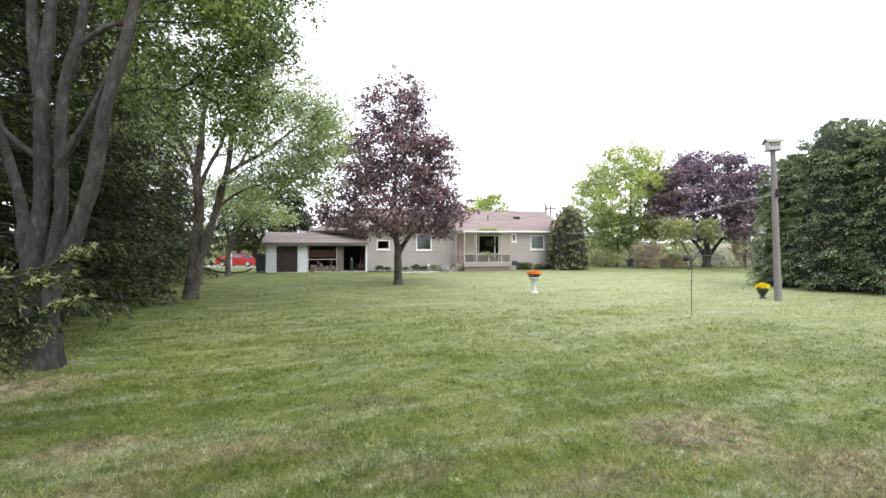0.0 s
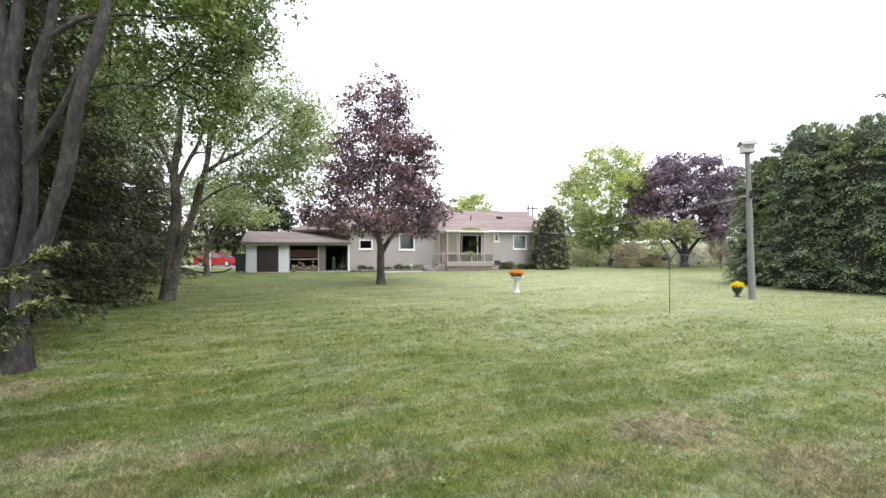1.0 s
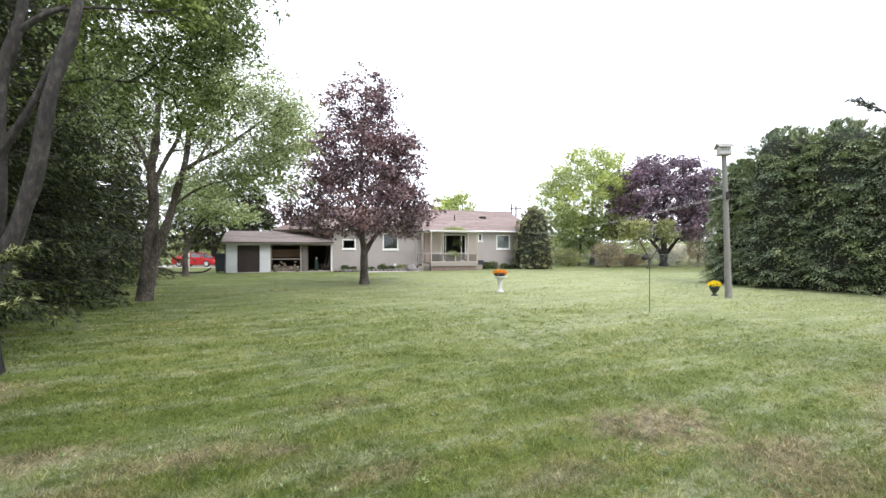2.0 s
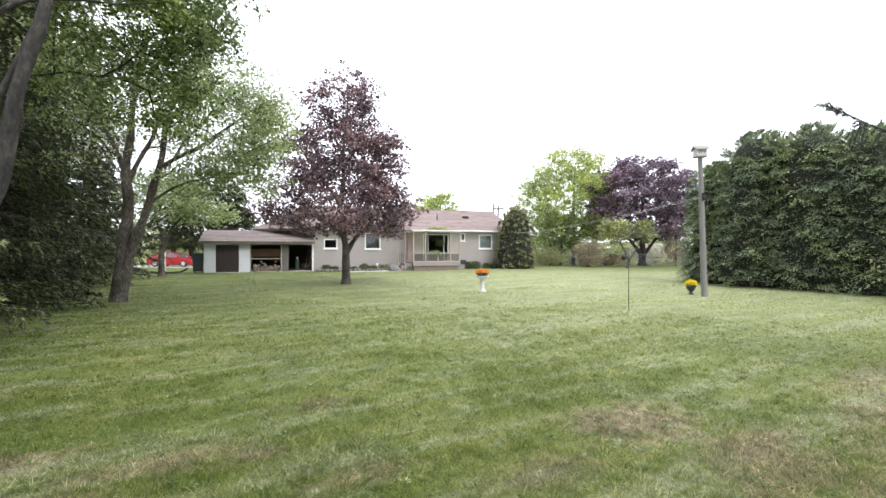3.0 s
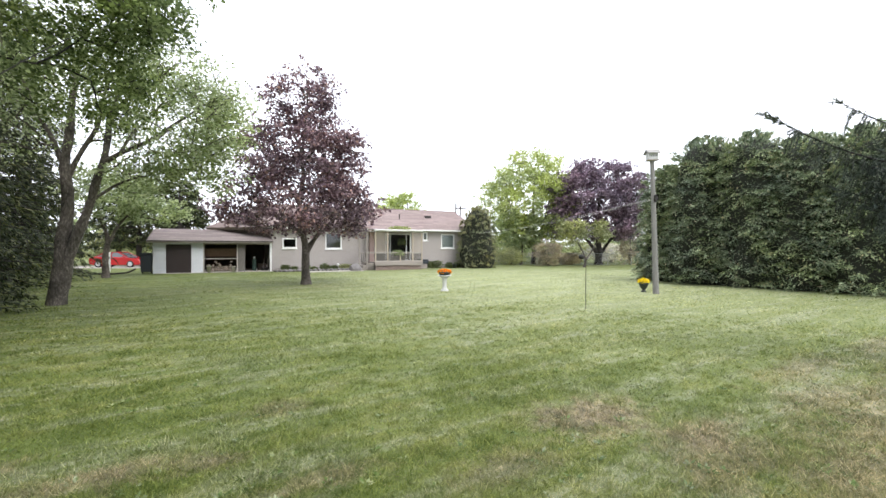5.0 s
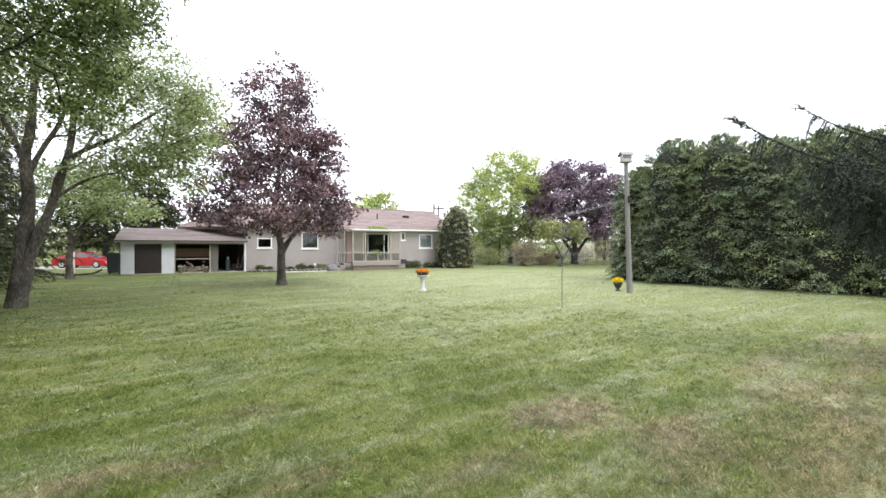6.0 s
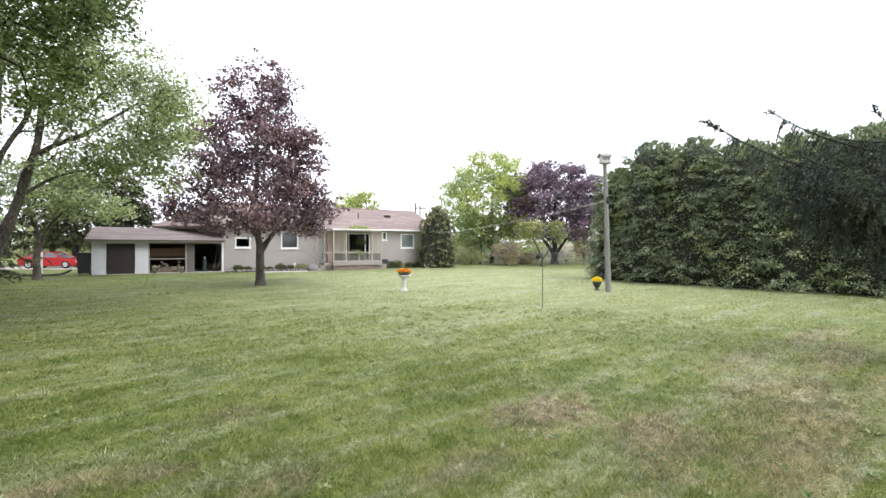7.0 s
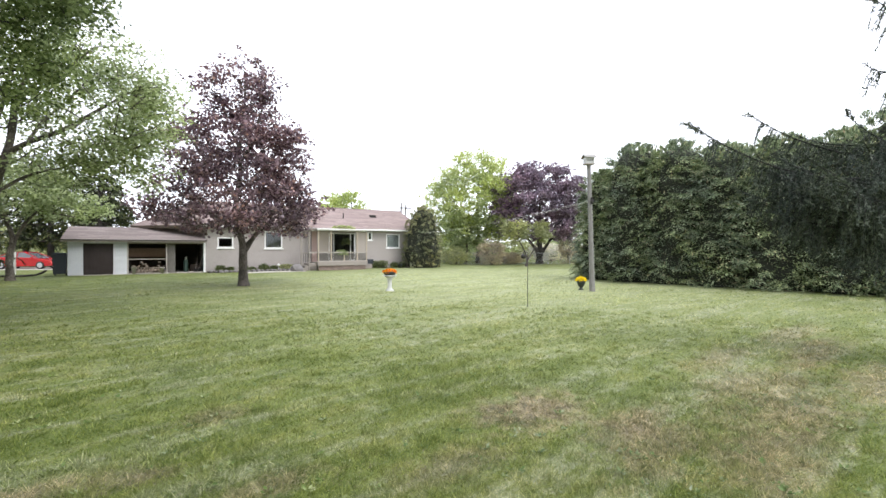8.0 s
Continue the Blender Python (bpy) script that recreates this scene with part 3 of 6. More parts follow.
# ---- conifers ----
def spruce(name, at, tall, wide, seed, label, needle=NEEDLE_DARK, shoots=16000, low=0.3, size=0.26, group="", bend=0.35, clear=None):
    """A spruce: trunk, whorls of drooping boughs, and flat shoots along them."""
    rng = np.random.default_rng(seed)
    root = thing(name, pose(*at), label, "conifer", group)
    chunks = [tube_arrays(smooth_line([(0, 0, 0), (0.03, 0.02, tall * 0.5), (0, 0, tall)], 0.6), np.linspace(wide * 0.075 + 0.05, 0.015, len(smooth_line([(0, 0, 0), (0.03, 0.02, tall * 0.5), (0, 0, tall)], 0.6))), 9)]
    boughs, z = [], low
    while z < tall - 0.25:
        f = (tall - z) / (tall - low)
        for k in range(int(rng.integers(5, 8))):
            a = rng.uniform(0, 2 * np.pi)
            L = wide * (f ** 0.75) * rng.uniform(0.72, 1.1) + 0.12
            d = np.array([math.cos(a), math.sin(a), 0])
            rise = rng.uniform(-0.05, 0.22)
            t = np.linspace(0, 1, 7)[:, None]
            pts = np.array([0, 0, z]) + d * L * t + np.array([0, 0, 1.0]) * L * (rise * t - bend * t ** 2 + 0.16 * t ** 4)
            boughs.append((pts, L))
            chunks.append(tube_arrays(pts, np.linspace(0.012 + 0.012 * L, 0.004, 7), 4))
        z += rng.uniform(0.22, 0.36) * (0.6 + 0.5 * f)
    part("trunk", mesh_from("trunk", *joined(chunks)), BARK_DARK, root, smooth=True)
    # side twigs along the boughs, each a drooping fringe of shoots
    per = 12
    twigs = shoots // per
    w = np.array([b[1] ** 1.5 for b in boughs])
    pick = rng.choice(len(boughs), twigs, p=w / w.sum())
    t = rng.uniform(0.2, 1.0, twigs) ** 0.6
    B = np.array([b[0] for b in boughs])
    LB = np.array([b[1] for b in boughs])[pick]
    x = t * 6
    i = np.minimum(x.astype(int), 5)
    fr = (x - i)[:, None]
    P = B[pick, i] * (1 - fr) + B[pick, i + 1] * fr
    dirn = unit(B[pick, i + 1] - B[pick, i])
    sidev = unit(np.cross(dirn, np.array([0, 0, 1.0])))
    s = rng.choice([-1, 1], twigs)
    long = (0.12 + rng.uniform(0.1, 0.36, twigs) * LB * (1.1 - t * 0.8))
    head = unit(dirn * rng.uniform(0.5, 1.1, twigs)[:, None] + sidev * (s * rng.uniform(0.4, 1.1, twigs))[:, None])
    sag = rng.uniform(0.25, 0.8, twigs)
    u = np.tile(np.linspace(0.08, 1.0, per), twigs)
    r = np.repeat
    C = r(P, per, 0) + r(head, per, 0) * (u * r(long, per))[:, None] + rng.normal(size=(twigs * per, 3)) * 0.012
    C[:, 2] -= r(sag * long, per) * u ** 1.8
    D = r(head, per, 0) + rng.normal(size=(twigs * per, 3)) * np.array([0.42, 0.42, 0.2])
    D[:, 2] -= r(sag, per) * u * 1.5
    Nn = rng.normal(size=(twigs * per, 3)) * 0.35 + np.array([0, 0, 1.0])
    Ls = size * rng.uniform(0.6, 1.2, twigs * per) * (1.15 - 0.4 * u)
    part("crown", mesh_from("crown", *leaf_arrays(C, D, Nn, Ls, Ls * rng.uniform(0.2, 0.36, twigs * per))), needle, root)
    return root


def cedar(name, at, tall, rx, ry, seed, label, sprays=22000, leaf=CEDAR, size=0.25, taper=0.5, group="", turn=0.0, frond=0.85):
    """A dense cedar: a lumpy body of upright flat sprays round a near-black core painted as shade."""
    rng = np.random.default_rng(seed)
    root = thing(name, pose(*at, 0, 0, turn), label, "conifer", group)

    def skin(h, a):
        prof = np.interp(h, [0, 0.06, 0.25, 0.5, 0.75, 0.9, 1.0], [0.84, 0.95, 1.0, 1 - taper * 0.12, 1 - taper * 0.42, 1 - taper * 0.75, 0.12])
        lump = 1 + 0.07 * np.sin(3 * a + 5 * h + seed) + 0.06 * np.sin(7 * a - 9 * h + 2 * seed) + 0.05 * np.sin(13 * a + 17 * h) + 0.05 * np.sin(23 * h + 5 * a)
        return prof * lump

    # closed core added inside, coloured as the shade seen in the gaps
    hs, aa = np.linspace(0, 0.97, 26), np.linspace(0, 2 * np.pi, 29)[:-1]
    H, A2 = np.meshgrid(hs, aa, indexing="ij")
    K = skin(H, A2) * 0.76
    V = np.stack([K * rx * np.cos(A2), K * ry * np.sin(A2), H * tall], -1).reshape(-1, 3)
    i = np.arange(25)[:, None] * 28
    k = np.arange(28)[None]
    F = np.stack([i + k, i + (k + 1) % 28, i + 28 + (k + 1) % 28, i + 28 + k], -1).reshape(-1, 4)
    part("shade_core", mesh_from("shade_core", V, F), SHADE_CORE, root)
    part("trunk", mesh_from("trunk", *tube_arrays([(0, 0, 0), (0, 0, tall * 0.45), (0, 0, tall * 0.9)], [0.12, 0.09, 0.02], 8)), BARK_BROWN, root)
    # sprays gather in drooping fronds that stand proud of a thinner skin of growth
    tufts = int(sprays / 115)
    th, ta = rng.uniform(0.0, 1.0, tufts) ** 0.92, rng.uniform(0, 2 * np.pi, tufts)
    room = np.minimum(1.0, 0.3 + 0.8 * skin(th, ta)) * min(1.0, rx / 2)
    big = rng.uniform(0.55, 1.4, tufts) * room * frond
    K = skin(th, ta) * 0.84
    TC = np.stack([K * rx * np.cos(ta), K * ry * np.sin(ta), th * tall], 1)
    out = unit(np.stack([np.cos(ta) / rx, np.sin(ta) / ry, 0.15 + 1.2 * (th > 0.9)], 1))
    out = unit(out + rng.normal(size=(tufts, 3)) * np.array([0.3, 0.3, 0.15]))
    tang = unit(np.cross(out, np.array([0, 0, 1.0])))
    tk = rng.integers(0, tufts, sprays)
    q = rng.uniform(0.05, 1, sprays) ** 0.75
    w = np.clip(rng.normal(size=sprays), -2, 2) * 0.20 * big[tk] * (0.35 + 0.9 * q)
    low = th[tk] < 0.88
    C = TC[tk] + out[tk] * (0.62 * big[tk] * q)[:, None] + tang[tk] * w[:, None]
    C[:, 2] += (0.22 * q - 0.46 * q ** 2) * big[tk] * low - 1.4 * w ** 2 * low + rng.normal(size=sprays) * 0.025
    skinny = rng.uniform(0, 1, sprays) < 0.2
    sh, sa_ = rng.uniform(0, 0.97, sprays), rng.uniform(0, 2 * np.pi, sprays)
    KS = skin(sh, sa_) * rng.uniform(0.78, 0.9, sprays)
    C = np.where(skinny[:, None], np.stack([KS * rx * np.cos(sa_), KS * ry * np.sin(sa_), sh * tall], 1), C)
    C[:, 2] = np.where(C[:, 2] < 0.06, rng.uniform(0.05, 0.5, sprays), C[:, 2])
    D = out[tk] * 0.9 + tang[tk] * (2.6 * w)[:, None] + rng.normal(size=(sprays, 3)) * 0.3
    D[:, 2] += (0.3 - 1.0 * q) * low + 0.8 * (th[tk] > 0.9)
    Nn = rng.normal(size=(sprays, 3)) * 0.3 + np.array([0, 0, 1.0]) + out[tk] * 0.35
    L = size * rng.uniform(0.5, 1.25, sprays)
    part("crown", mesh_from("crown", *leaf_arrays(C, D, Nn, L, L * rng.uniform(0.26, 0.46, sprays))), leaf, root)
    return root


def bush(name, at, radii, seed, label, leaf, count=5000, size=0.12, group="", bark=BARK_BROWN, stems=9):
    """A shrub: stems from the ground and a loose crown of small leaves."""
    rng = np.random.default_rng(seed)
    root = thing(name, pose(*at), label, "shrub", group)
    chunks = []
    tips = []
    for k in range(stems):
        d = unit(rng.normal(size=3)) * np.array(radii) * 0.8
        d[2] = abs(d[2]) * 0.6 + radii[2] * 1.1
        line = smooth_line([(0.04 * rng.normal(), 0.04 * rng.normal(), 0), d * np.array([0.35, 0.35, 0.5]), d], 0.3)
        chunks.append(tube_arrays(line, np.linspace(0.03, 0.008, len(line)), 4))
        tips.append(line[len(line) // 2:])
    part("stem", mesh_from("stem", *joined(chunks)), bark, root)
    d = unit(rng.normal(size=(count, 3))) * (rng.uniform(0.25, 1, (count, 1)) ** 0.45)
    d *= 1 + 0.22 * np.sin(d[:, :1] * 7 + seed) * np.sin(d[:, 1:2] * 6) + 0.15 * np.sin(d[:, 2:] * 11 + seed)
    C = d * np.array(radii) + np.array([0, 0, radii[2] * 1.02])
    C[:, 2] = np.maximum(C[:, 2], 0.03)
    D = d + rng.normal(size=(count, 3)) * 0.7
    L = size * rng.uniform(0.6, 1.3, count)
    part("crown", mesh_from("crown", *leaf_arrays(C, D, rng.normal(size=(count, 3)), L, L * rng.uniform(0.4, 0.8, count))), leaf, root)
    return root


# dark spruce row along the left boundary
ROW = [(-9.0, 6.4, 14.5, 2.7), (-10.2, 9.2, 15.5, 3.0), (-11.5, 12.2, 16.0, 3.1), (-12.9, 15.2, 16.5, 3.2), (-14.3, 18.2, 16.5, 3.2), (-16.0, 21.2, 21.0, 3.9), (-13.0, 6.0, 16.0, 3.4), (-17.6, 24.4, 22.0, 4.1),
       (-14.6, 10.5, 17.0, 3.6), (-17.2, 15.5, 18.0, 3.8), (-19.8, 28.0, 23.0, 4.3), (-20.0, 32.2, 19.0, 4.0)]
for i, (x, y, tall, wide) in enumerate(ROW):
    spruce("spruce", (x, y, 0), tall, wide, 40 + i, "tall dark green spruce with boughs down to the grass", NEEDLE_DARK, 48000 if i < 4 else 23000, 0.25, 0.17 if i < 4 else 0.28, "spruces along the boundary")

# cedar hedge on the other side
HEDGE = [(16.5, 20.7, 5.9, 1.6), (17.0, 18.9, 7.0, 2.1), (17.9, 17.0, 6.8, 2.2), (18.8, 15.2, 6.3, 2.2), (19.7, 13.4, 6.3, 2.2), (20.7, 11.6, 6.2, 2.3),
         (21.7, 9.8, 7.0, 2.3), (22.7, 8.0, 6.8, 2.3), (23.7, 6.2, 7.4, 2.3)]
for i, (x, y, tall, r) in enumerate(HEDGE):
    cedar("cedar", (x, y, 0), tall, r, r * 0.95, 70 + i, "dense dark green cedar in a tall hedge row", 56000 if i < 7 else 16000, CEDAR, 0.13, taper=0.5, group="cedar hedge", turn=37 * i)

# pyramid cedar at the corner of the house
cedar("cedar", (10.85, 38.1, 0), 5.3, 1.85, 1.6, 91, "bronzed green pyramid cedar beside the house corner", 26000, CEDAR_GOLD, 0.16, taper=0.55, frond=0.42)

# ---- broad-leaved trees ----
# the purple maple in the middle of the lawn
mp = profile_points(520, [2.5, 2.9, 3.6, 4.5, 5.6, 6.7, 7.5, 8.3, 9.2, 10.0, 10.4], [2.2, 4.4, 4.3, 3.5, 3.2, 3.15, 2.4, 1.8, 1.8, 1.5, 0.8], [2.5, 3.4, 3.7, 2.9, 3.2, 2.8, 2.1, 1.6, 1.65, 1.15, 0.6], 3, hollow=0.25)
broadleaf("maple", (-2.27, 22.2, 0), [([(0, 0, -0.05), (0.02, 0, 1.0), (0, 0, 1.75), (-0.22, 0, 2.8), (-0.3, 0.1, 4.0), (-0.1, 0.1, 5.2), (-0.15, 0.05, 6.4), (0.05, 0, 8.0), (0.1, 0, 9.8)], 0.215, 0.025),
                                     ([(0.03, 0, 1.5), (0.35, 0.05, 2.1), (0.75, 0.1, 2.6), (1.3, 0.2, 3.1), (2.0, 0.1, 3.5)], 0.14, 0.03),
                                     ([(-0.12, 0, 2.2), (-0.7, -0.2, 2.9), (-1.5, -0.4, 3.3), (-2.4, -0.5, 3.6)], 0.10, 0.03),
                                     ([(-0.25, 0.05, 3.3), (0.4, 0.3, 4.2), (1.1, 0.5, 5.3), (1.6, 0.6, 6.2)], 0.11, 0.03),
                                     ([(-0.28, 0.05, 3.9), (-0.9, -0.3, 4.8), (-1.6, -0.5, 5.8), (-2.0, -0.6, 6.4)], 0.10, 0.03),
                                     ([(-0.12, 0.1, 5.6), (0.5, -0.2, 6.8), (0.9, -0.3, 8.4), (1.0, -0.3, 9.2)], 0.09, 0.025),
                                     ([(-0.13, 0.1, 6.2), (-0.6, 0.2, 7.4), (-1.0, 0.2, 8.8)], 0.08, 0.025)],
          mp, 0.36, 32000, 0.145, BARK_MAPLE, LEAF_PURPLE, "purple-leaved maple with a single brown trunk on the lawn", tip=0.013, seed=8, flat=0.5)

# the near tree with several grey stems
near = np.concatenate([crown_points(70, (-0.3, 1.8, 9.2), (3.4, 3.6, 2.6), 11, None, 0.3), crown_points(50, (0.9, 2.9, 6.8), (1.9, 1.8, 1.5), 12), crown_points(44, (0.2, 3.6, 5.3), (1.7, 1.4, 1.3), 13), crown_points(16, (2.3, 3.4, 8.4), (1.3, 1.4, 0.7), 15),
                       crown_points(34, (0.6, 3.4, 8.2), (2.1, 1.8, 1.3), 16), crown_points(22, (1.85, 2.1, 6.3), (0.6, 0.8, 0.55), 17), crown_points(9, (2.3, 2.1, 5.6), (0.2, 0.4, 0.4), 18)])
broadleaf("tree", (-5.93, 6.5, 0), [([(-0.12, 0, -0.05), (-0.11, 0, 0.6), (-0.08, 0, 1.5), (-0.01, 0, 2.3), (0.05, 0, 3.0), (0.05, 0, 4.2), (0.09, 0.1, 5.4), (0.2, 0.3, 8.8)], 0.135, 0.045),
                                    ([(0.03, 0, 3.95), (-0.1, 0.05, 4.5), (-0.19, 0.1, 4.95), (-0.2, 0.1, 5.4), (-0.5, 0.3, 8.0)], 0.10, 0.04),
                                    ([(0.12, 0.06, -0.05), (0.13, 0.06, 0.7), (0.185, 0.07, 1.65), (0.227, 0.08, 2.3), (0.227, 0.1, 2.9), (0.25, 0.1, 3.6), (0.29, 0.1, 4.2), (0.47, 0.1, 4.8), (0.54, 0.15, 5.4), (0.75, 0.4, 8.5)], 0.12, 0.035),
                                    ([(0.16, -0.06, -0.05), (0.2, -0.04, 0.7), (0.29, 0, 1.3), (0.47, 0, 1.78), (0.625, 0, 2.3), (0.815, 0, 2.9), (0.93, 0.03, 3.6), (0.99, 0.05, 4.05), (1.12, 0.1, 4.57), (1.23, 0.15, 5.14), (1.6, 0.6, 8.5)], 0.135, 0.04),
                                    ([(-0.1, 0.05, 1.3), (-0.26, 0.1, 1.62), (-0.4, 0.15, 1.95), (-0.58, 0.3, 2.4), (-1.2, 0.5, 4.2)], 0.11, 0.05),
                                    ([(0.0, 0, 3.05), (-0.18, -0.05, 3.2), (-0.36, -0.1, 3.4), (-0.6, -0.2, 3.75), (-1.0, -0.3, 4.5)], 0.05, 0.02),
                                    ([(0.25, 0.06, 2.95), (0.4, 0.05, 3.2), (0.64, 0.05, 3.55), (0.78, 0.05, 3.85), (0.9, 0.05, 4.15), (1.2, 0.2, 5.2)], 0.062, 0.025),
                                    ([(0.48, 0.1, 4.75), (0.8, 0.12, 5.0), (1.1, 0.15, 5.15)], 0.045, 0.03),
                                    ([(0.93, 0.05, 3.2), (1.2, 0.1, 3.6), (1.7, 0.2, 4.1), (2.2, 0.4, 4.6)], 0.011, 0.005),
                                    ([(0.75, 0.12, 5.05), (1.5, 0.2, 5.18), (2.0, 0.3, 5.2), (2.5, 0.4, 5.3)], 0.03, 0.012)],
          near, 0.42, 50000, 0.076, BARK_GREY_SHADED, LEAF_SHADE, "several-stemmed tree with smooth grey bark and fresh leaves", tip=0.008, limb=0.018, bow=-0.03, seed=14, flat=0.42, sides=18)

# the forked tree further along
fork = np.concatenate([crown_points(150, (0.5, 0.4, 7.4), (2.6, 2.8, 2.6), 21, [0.6, 1.0, 1.05, 0.95, 0.7], 0.3), crown_points(190, (3.2, 0.0, 5.7), (2.2, 2.4, 2.0), 22, None, 0.3, 0.5),
                       crown_points(50, (-1.4, 0, 6.2), (1.6, 1.8, 2.2), 23), crown_points(46, (4.4, -0.4, 4.6), (0.9, 1.2, 1.2), 25, None, 0.2), crown_points(26, (2.2, 0.2, 3.9), (1.0, 1.2, 0.6), 26),
                       crown_points(50, (3.4, -0.1, 7.2), (1.5, 1.6, 0.8), 27, None, 0.2), crown_points(34, (4.7, -0.3, 6.1), (0.8, 1.0, 0.8), 28, None, 0.2)])
broadleaf("tree", (-8.8, 15.5, 0), [([(-0.04, 0, -0.05), (0.04, 0, 0.9), (0.2, 0, 2.4), (0.25, 0, 3.5), (0.18, 0.05, 4.4), (0.35, 0.1, 6.3), (0.6, 0.2, 8.6)], 0.25, 0.045),
                                    ([(0.1, 0, 0.5), (0.28, -0.03, 1.34), (0.68, -0.1, 2.4), (1.03, -0.15, 3.5), (1.35, -0.2, 4.4), (1.43, -0.2, 5.3), (1.5, -0.2, 5.8), (1.95, -0.2, 6.8), (2.4, -0.2, 8.0)], 0.185, 0.025),
                                    ([(1.33, -0.2, 4.3), (1.83, -0.28, 4.62), (2.55, -0.4, 4.95), (3.27, -0.5, 5.45), (3.95, -0.6, 5.9), (4.6, -0.7, 6.3)], 0.085, 0.02),
                                    ([(1.8, -0.28, 4.6), (2.05, -0.1, 5.3), (2.5, 0.1, 5.9), (3.0, 0.2, 6.6)], 0.05, 0.018),
                                    ([(1.48, -0.2, 5.6), (2.0, -0.5, 6.1), (2.4, -0.6, 6.3), (2.95, -0.8, 6.6), (3.6, -1.0, 7.2)], 0.06, 0.018),
                                    ([(0.23, 0, 3.7), (0.5, 0.3, 4.8), (0.9, 0.5, 5.9), (1.1, 0.5, 7.2)], 0.09, 0.03),
                                    ([(0.2, 0, 4.2), (-0.3, 0.1, 5.2), (-0.9, 0.1, 6.2), (-1.3, 0, 7.2)], 0.09, 0.03),
                                    ([(0.95, -0.1, 3.2), (1.6, 0.3, 3.8), (2.4, 0.5, 4.1), (3.2, 0.5, 4.2)], 0.05, 0.018)],
          fork, 0.40, 31000, 0.094, BARK_FORK, LEAF_GREEN, "forked tree with rough grey-brown bark and fresh green leaves", tip=0.011, seed=24, flat=0.38, sides=16)

# small tree by the garage
sm = np.concatenate([crown_points(70, (0.6, 0, 5.2), (2.9, 2.5, 1.9), 31, None, 0.3, 0.5), crown_points(24, (2.6, -0.4, 4.0), (1.6, 1.6, 0.8), 32)])
broadleaf("tree", (-14.1, 29.0, 0), [([(0, 0, -0.05), (0.05, 0, 1.4), (0.1, 0, 2.3), (-0.5, 0, 4.6)], 0.20, 0.05), ([(0.08, 0, 1.8), (0.6, 0, 2.9), (1.5, 0, 4.0)], 0.11, 0.04)],
          sm, 0.45, 11000, 0.14, BARK_FORK, LEAF_GREEN, "small spreading tree with a leaning trunk beside the garage", tip=0.016, seed=33, flat=0.5)

# behind the lawn: lime-green tree, dark purple tree, pale bushy tree
lime = profile_points(420, [2.4, 4.0, 6.5, 9.0, 11.4, 12.9], [4.6, 6.1, 6.6, 5.6, 3.4, 1.3], [3.0, 4.4, 5.0, 4.6, 2.9, 1.0], 41)
broadleaf("tree", (19.9, 47.0, 0), [([(0, 0, -0.05), (0.1, 0, 2.5), (0, 0, 6.0), (0.2, 0, 10.5)], 0.28, 0.05), ([(0.05, 0, 1.6), (1.1, 0, 4.2), (2.0, 0, 7.5)], 0.16, 0.04), ([(0, 0, 1.6), (-1.4, 0.2, 4.0), (-3.0, 0, 7.2)], 0.16, 0.04)],
          lime, 0.5, 36000, 0.21, BARK_BROWN, LEAF_LIME, "tall lime-green tree in fresh spring leaf", tip=0.018, seed=43, flat=0.5)
purp = profile_points(420, [2.9, 4.0, 6.2, 8.4, 10.0, 11.0], [4.6, 5.4, 5.6, 5.1, 3.9, 2.0], [4.2, 5.0, 5.4, 5.0, 3.8, 2.0], 51)
broadleaf("tree", (25.6, 43.0, 0), [([(0, 0, -0.05), (0.05, 0, 1.5), (0, 0, 4.5), (0.2, 0, 9.0)], 0.42, 0.05), ([(0.05, 0, 1.0), (1.3, 0, 2.5), (3.0, 0, 4.4)], 0.24, 0.05), ([(0, 0, 1.0), (-1.2, 0, 2.5), (-2.8, 0, 4.3)], 0.24, 0.05)],
          purp, 0.46, 54000, 0.22, BARK_DARK, LEAF_PURPLE_DARK, "broad dark purple-leaved tree with a thick trunk", tip=0.02, seed=53, flat=0.5)
pale = np.concatenate([crown_points(36, (-1.1, 0, 3.3), (1.15, 1.1, 1.2), 61), crown_points(26, (1.75, 0.2, 3.3), (0.8, 0.9, 0.95), 62)])
broadleaf("tree", (20.6, 37.0, 0), [([(0, 0, -0.05), (0.1, 0, 0.9), (-0.8, 0, 2.6)], 0.10, 0.03), ([(0.05, 0, 0.5), (0.9, 0, 1.7), (1.6, 0.1, 2.9)], 0.09, 0.03)],
          pale, 0.3, 7000, 0.15, BARK_BROWN, LEAF_OLIVE, "small pale olive-green tree with a divided crown", tip=0.012, seed=63)


# ---- house ----
HOUSE = pose(-13.25, 33.1, 0, 0, 0, 15)


def siding_wall(spans, z0, z1, y, course=0.24, depth=0.028):
    """Clapboards on the wall's front: slanted courses over each span (x0, x1, low, high)."""
    bm = bmesh.new()
    z = z0
    while z < z1 - 0.01:
        top = min(z + course, z1)
        for x0, x1, lo, hi in spans:
            a, b = max(z, lo), min(top, hi)
            if b - a < 0.02:
                continue
            v = [bm.verts.new(p) for p in ((x0, y - depth, a), (x1, y - depth, a), (x1, y - 0.003, b), (x0, y - 0.003, b), (x0, y, a), (x1, y, a))]
            bm.faces.new((v[0], v[1], v[2], v[3]))
            bm.faces.new((v[4], v[5], v[1], v[0]))
        z = top
    return bm


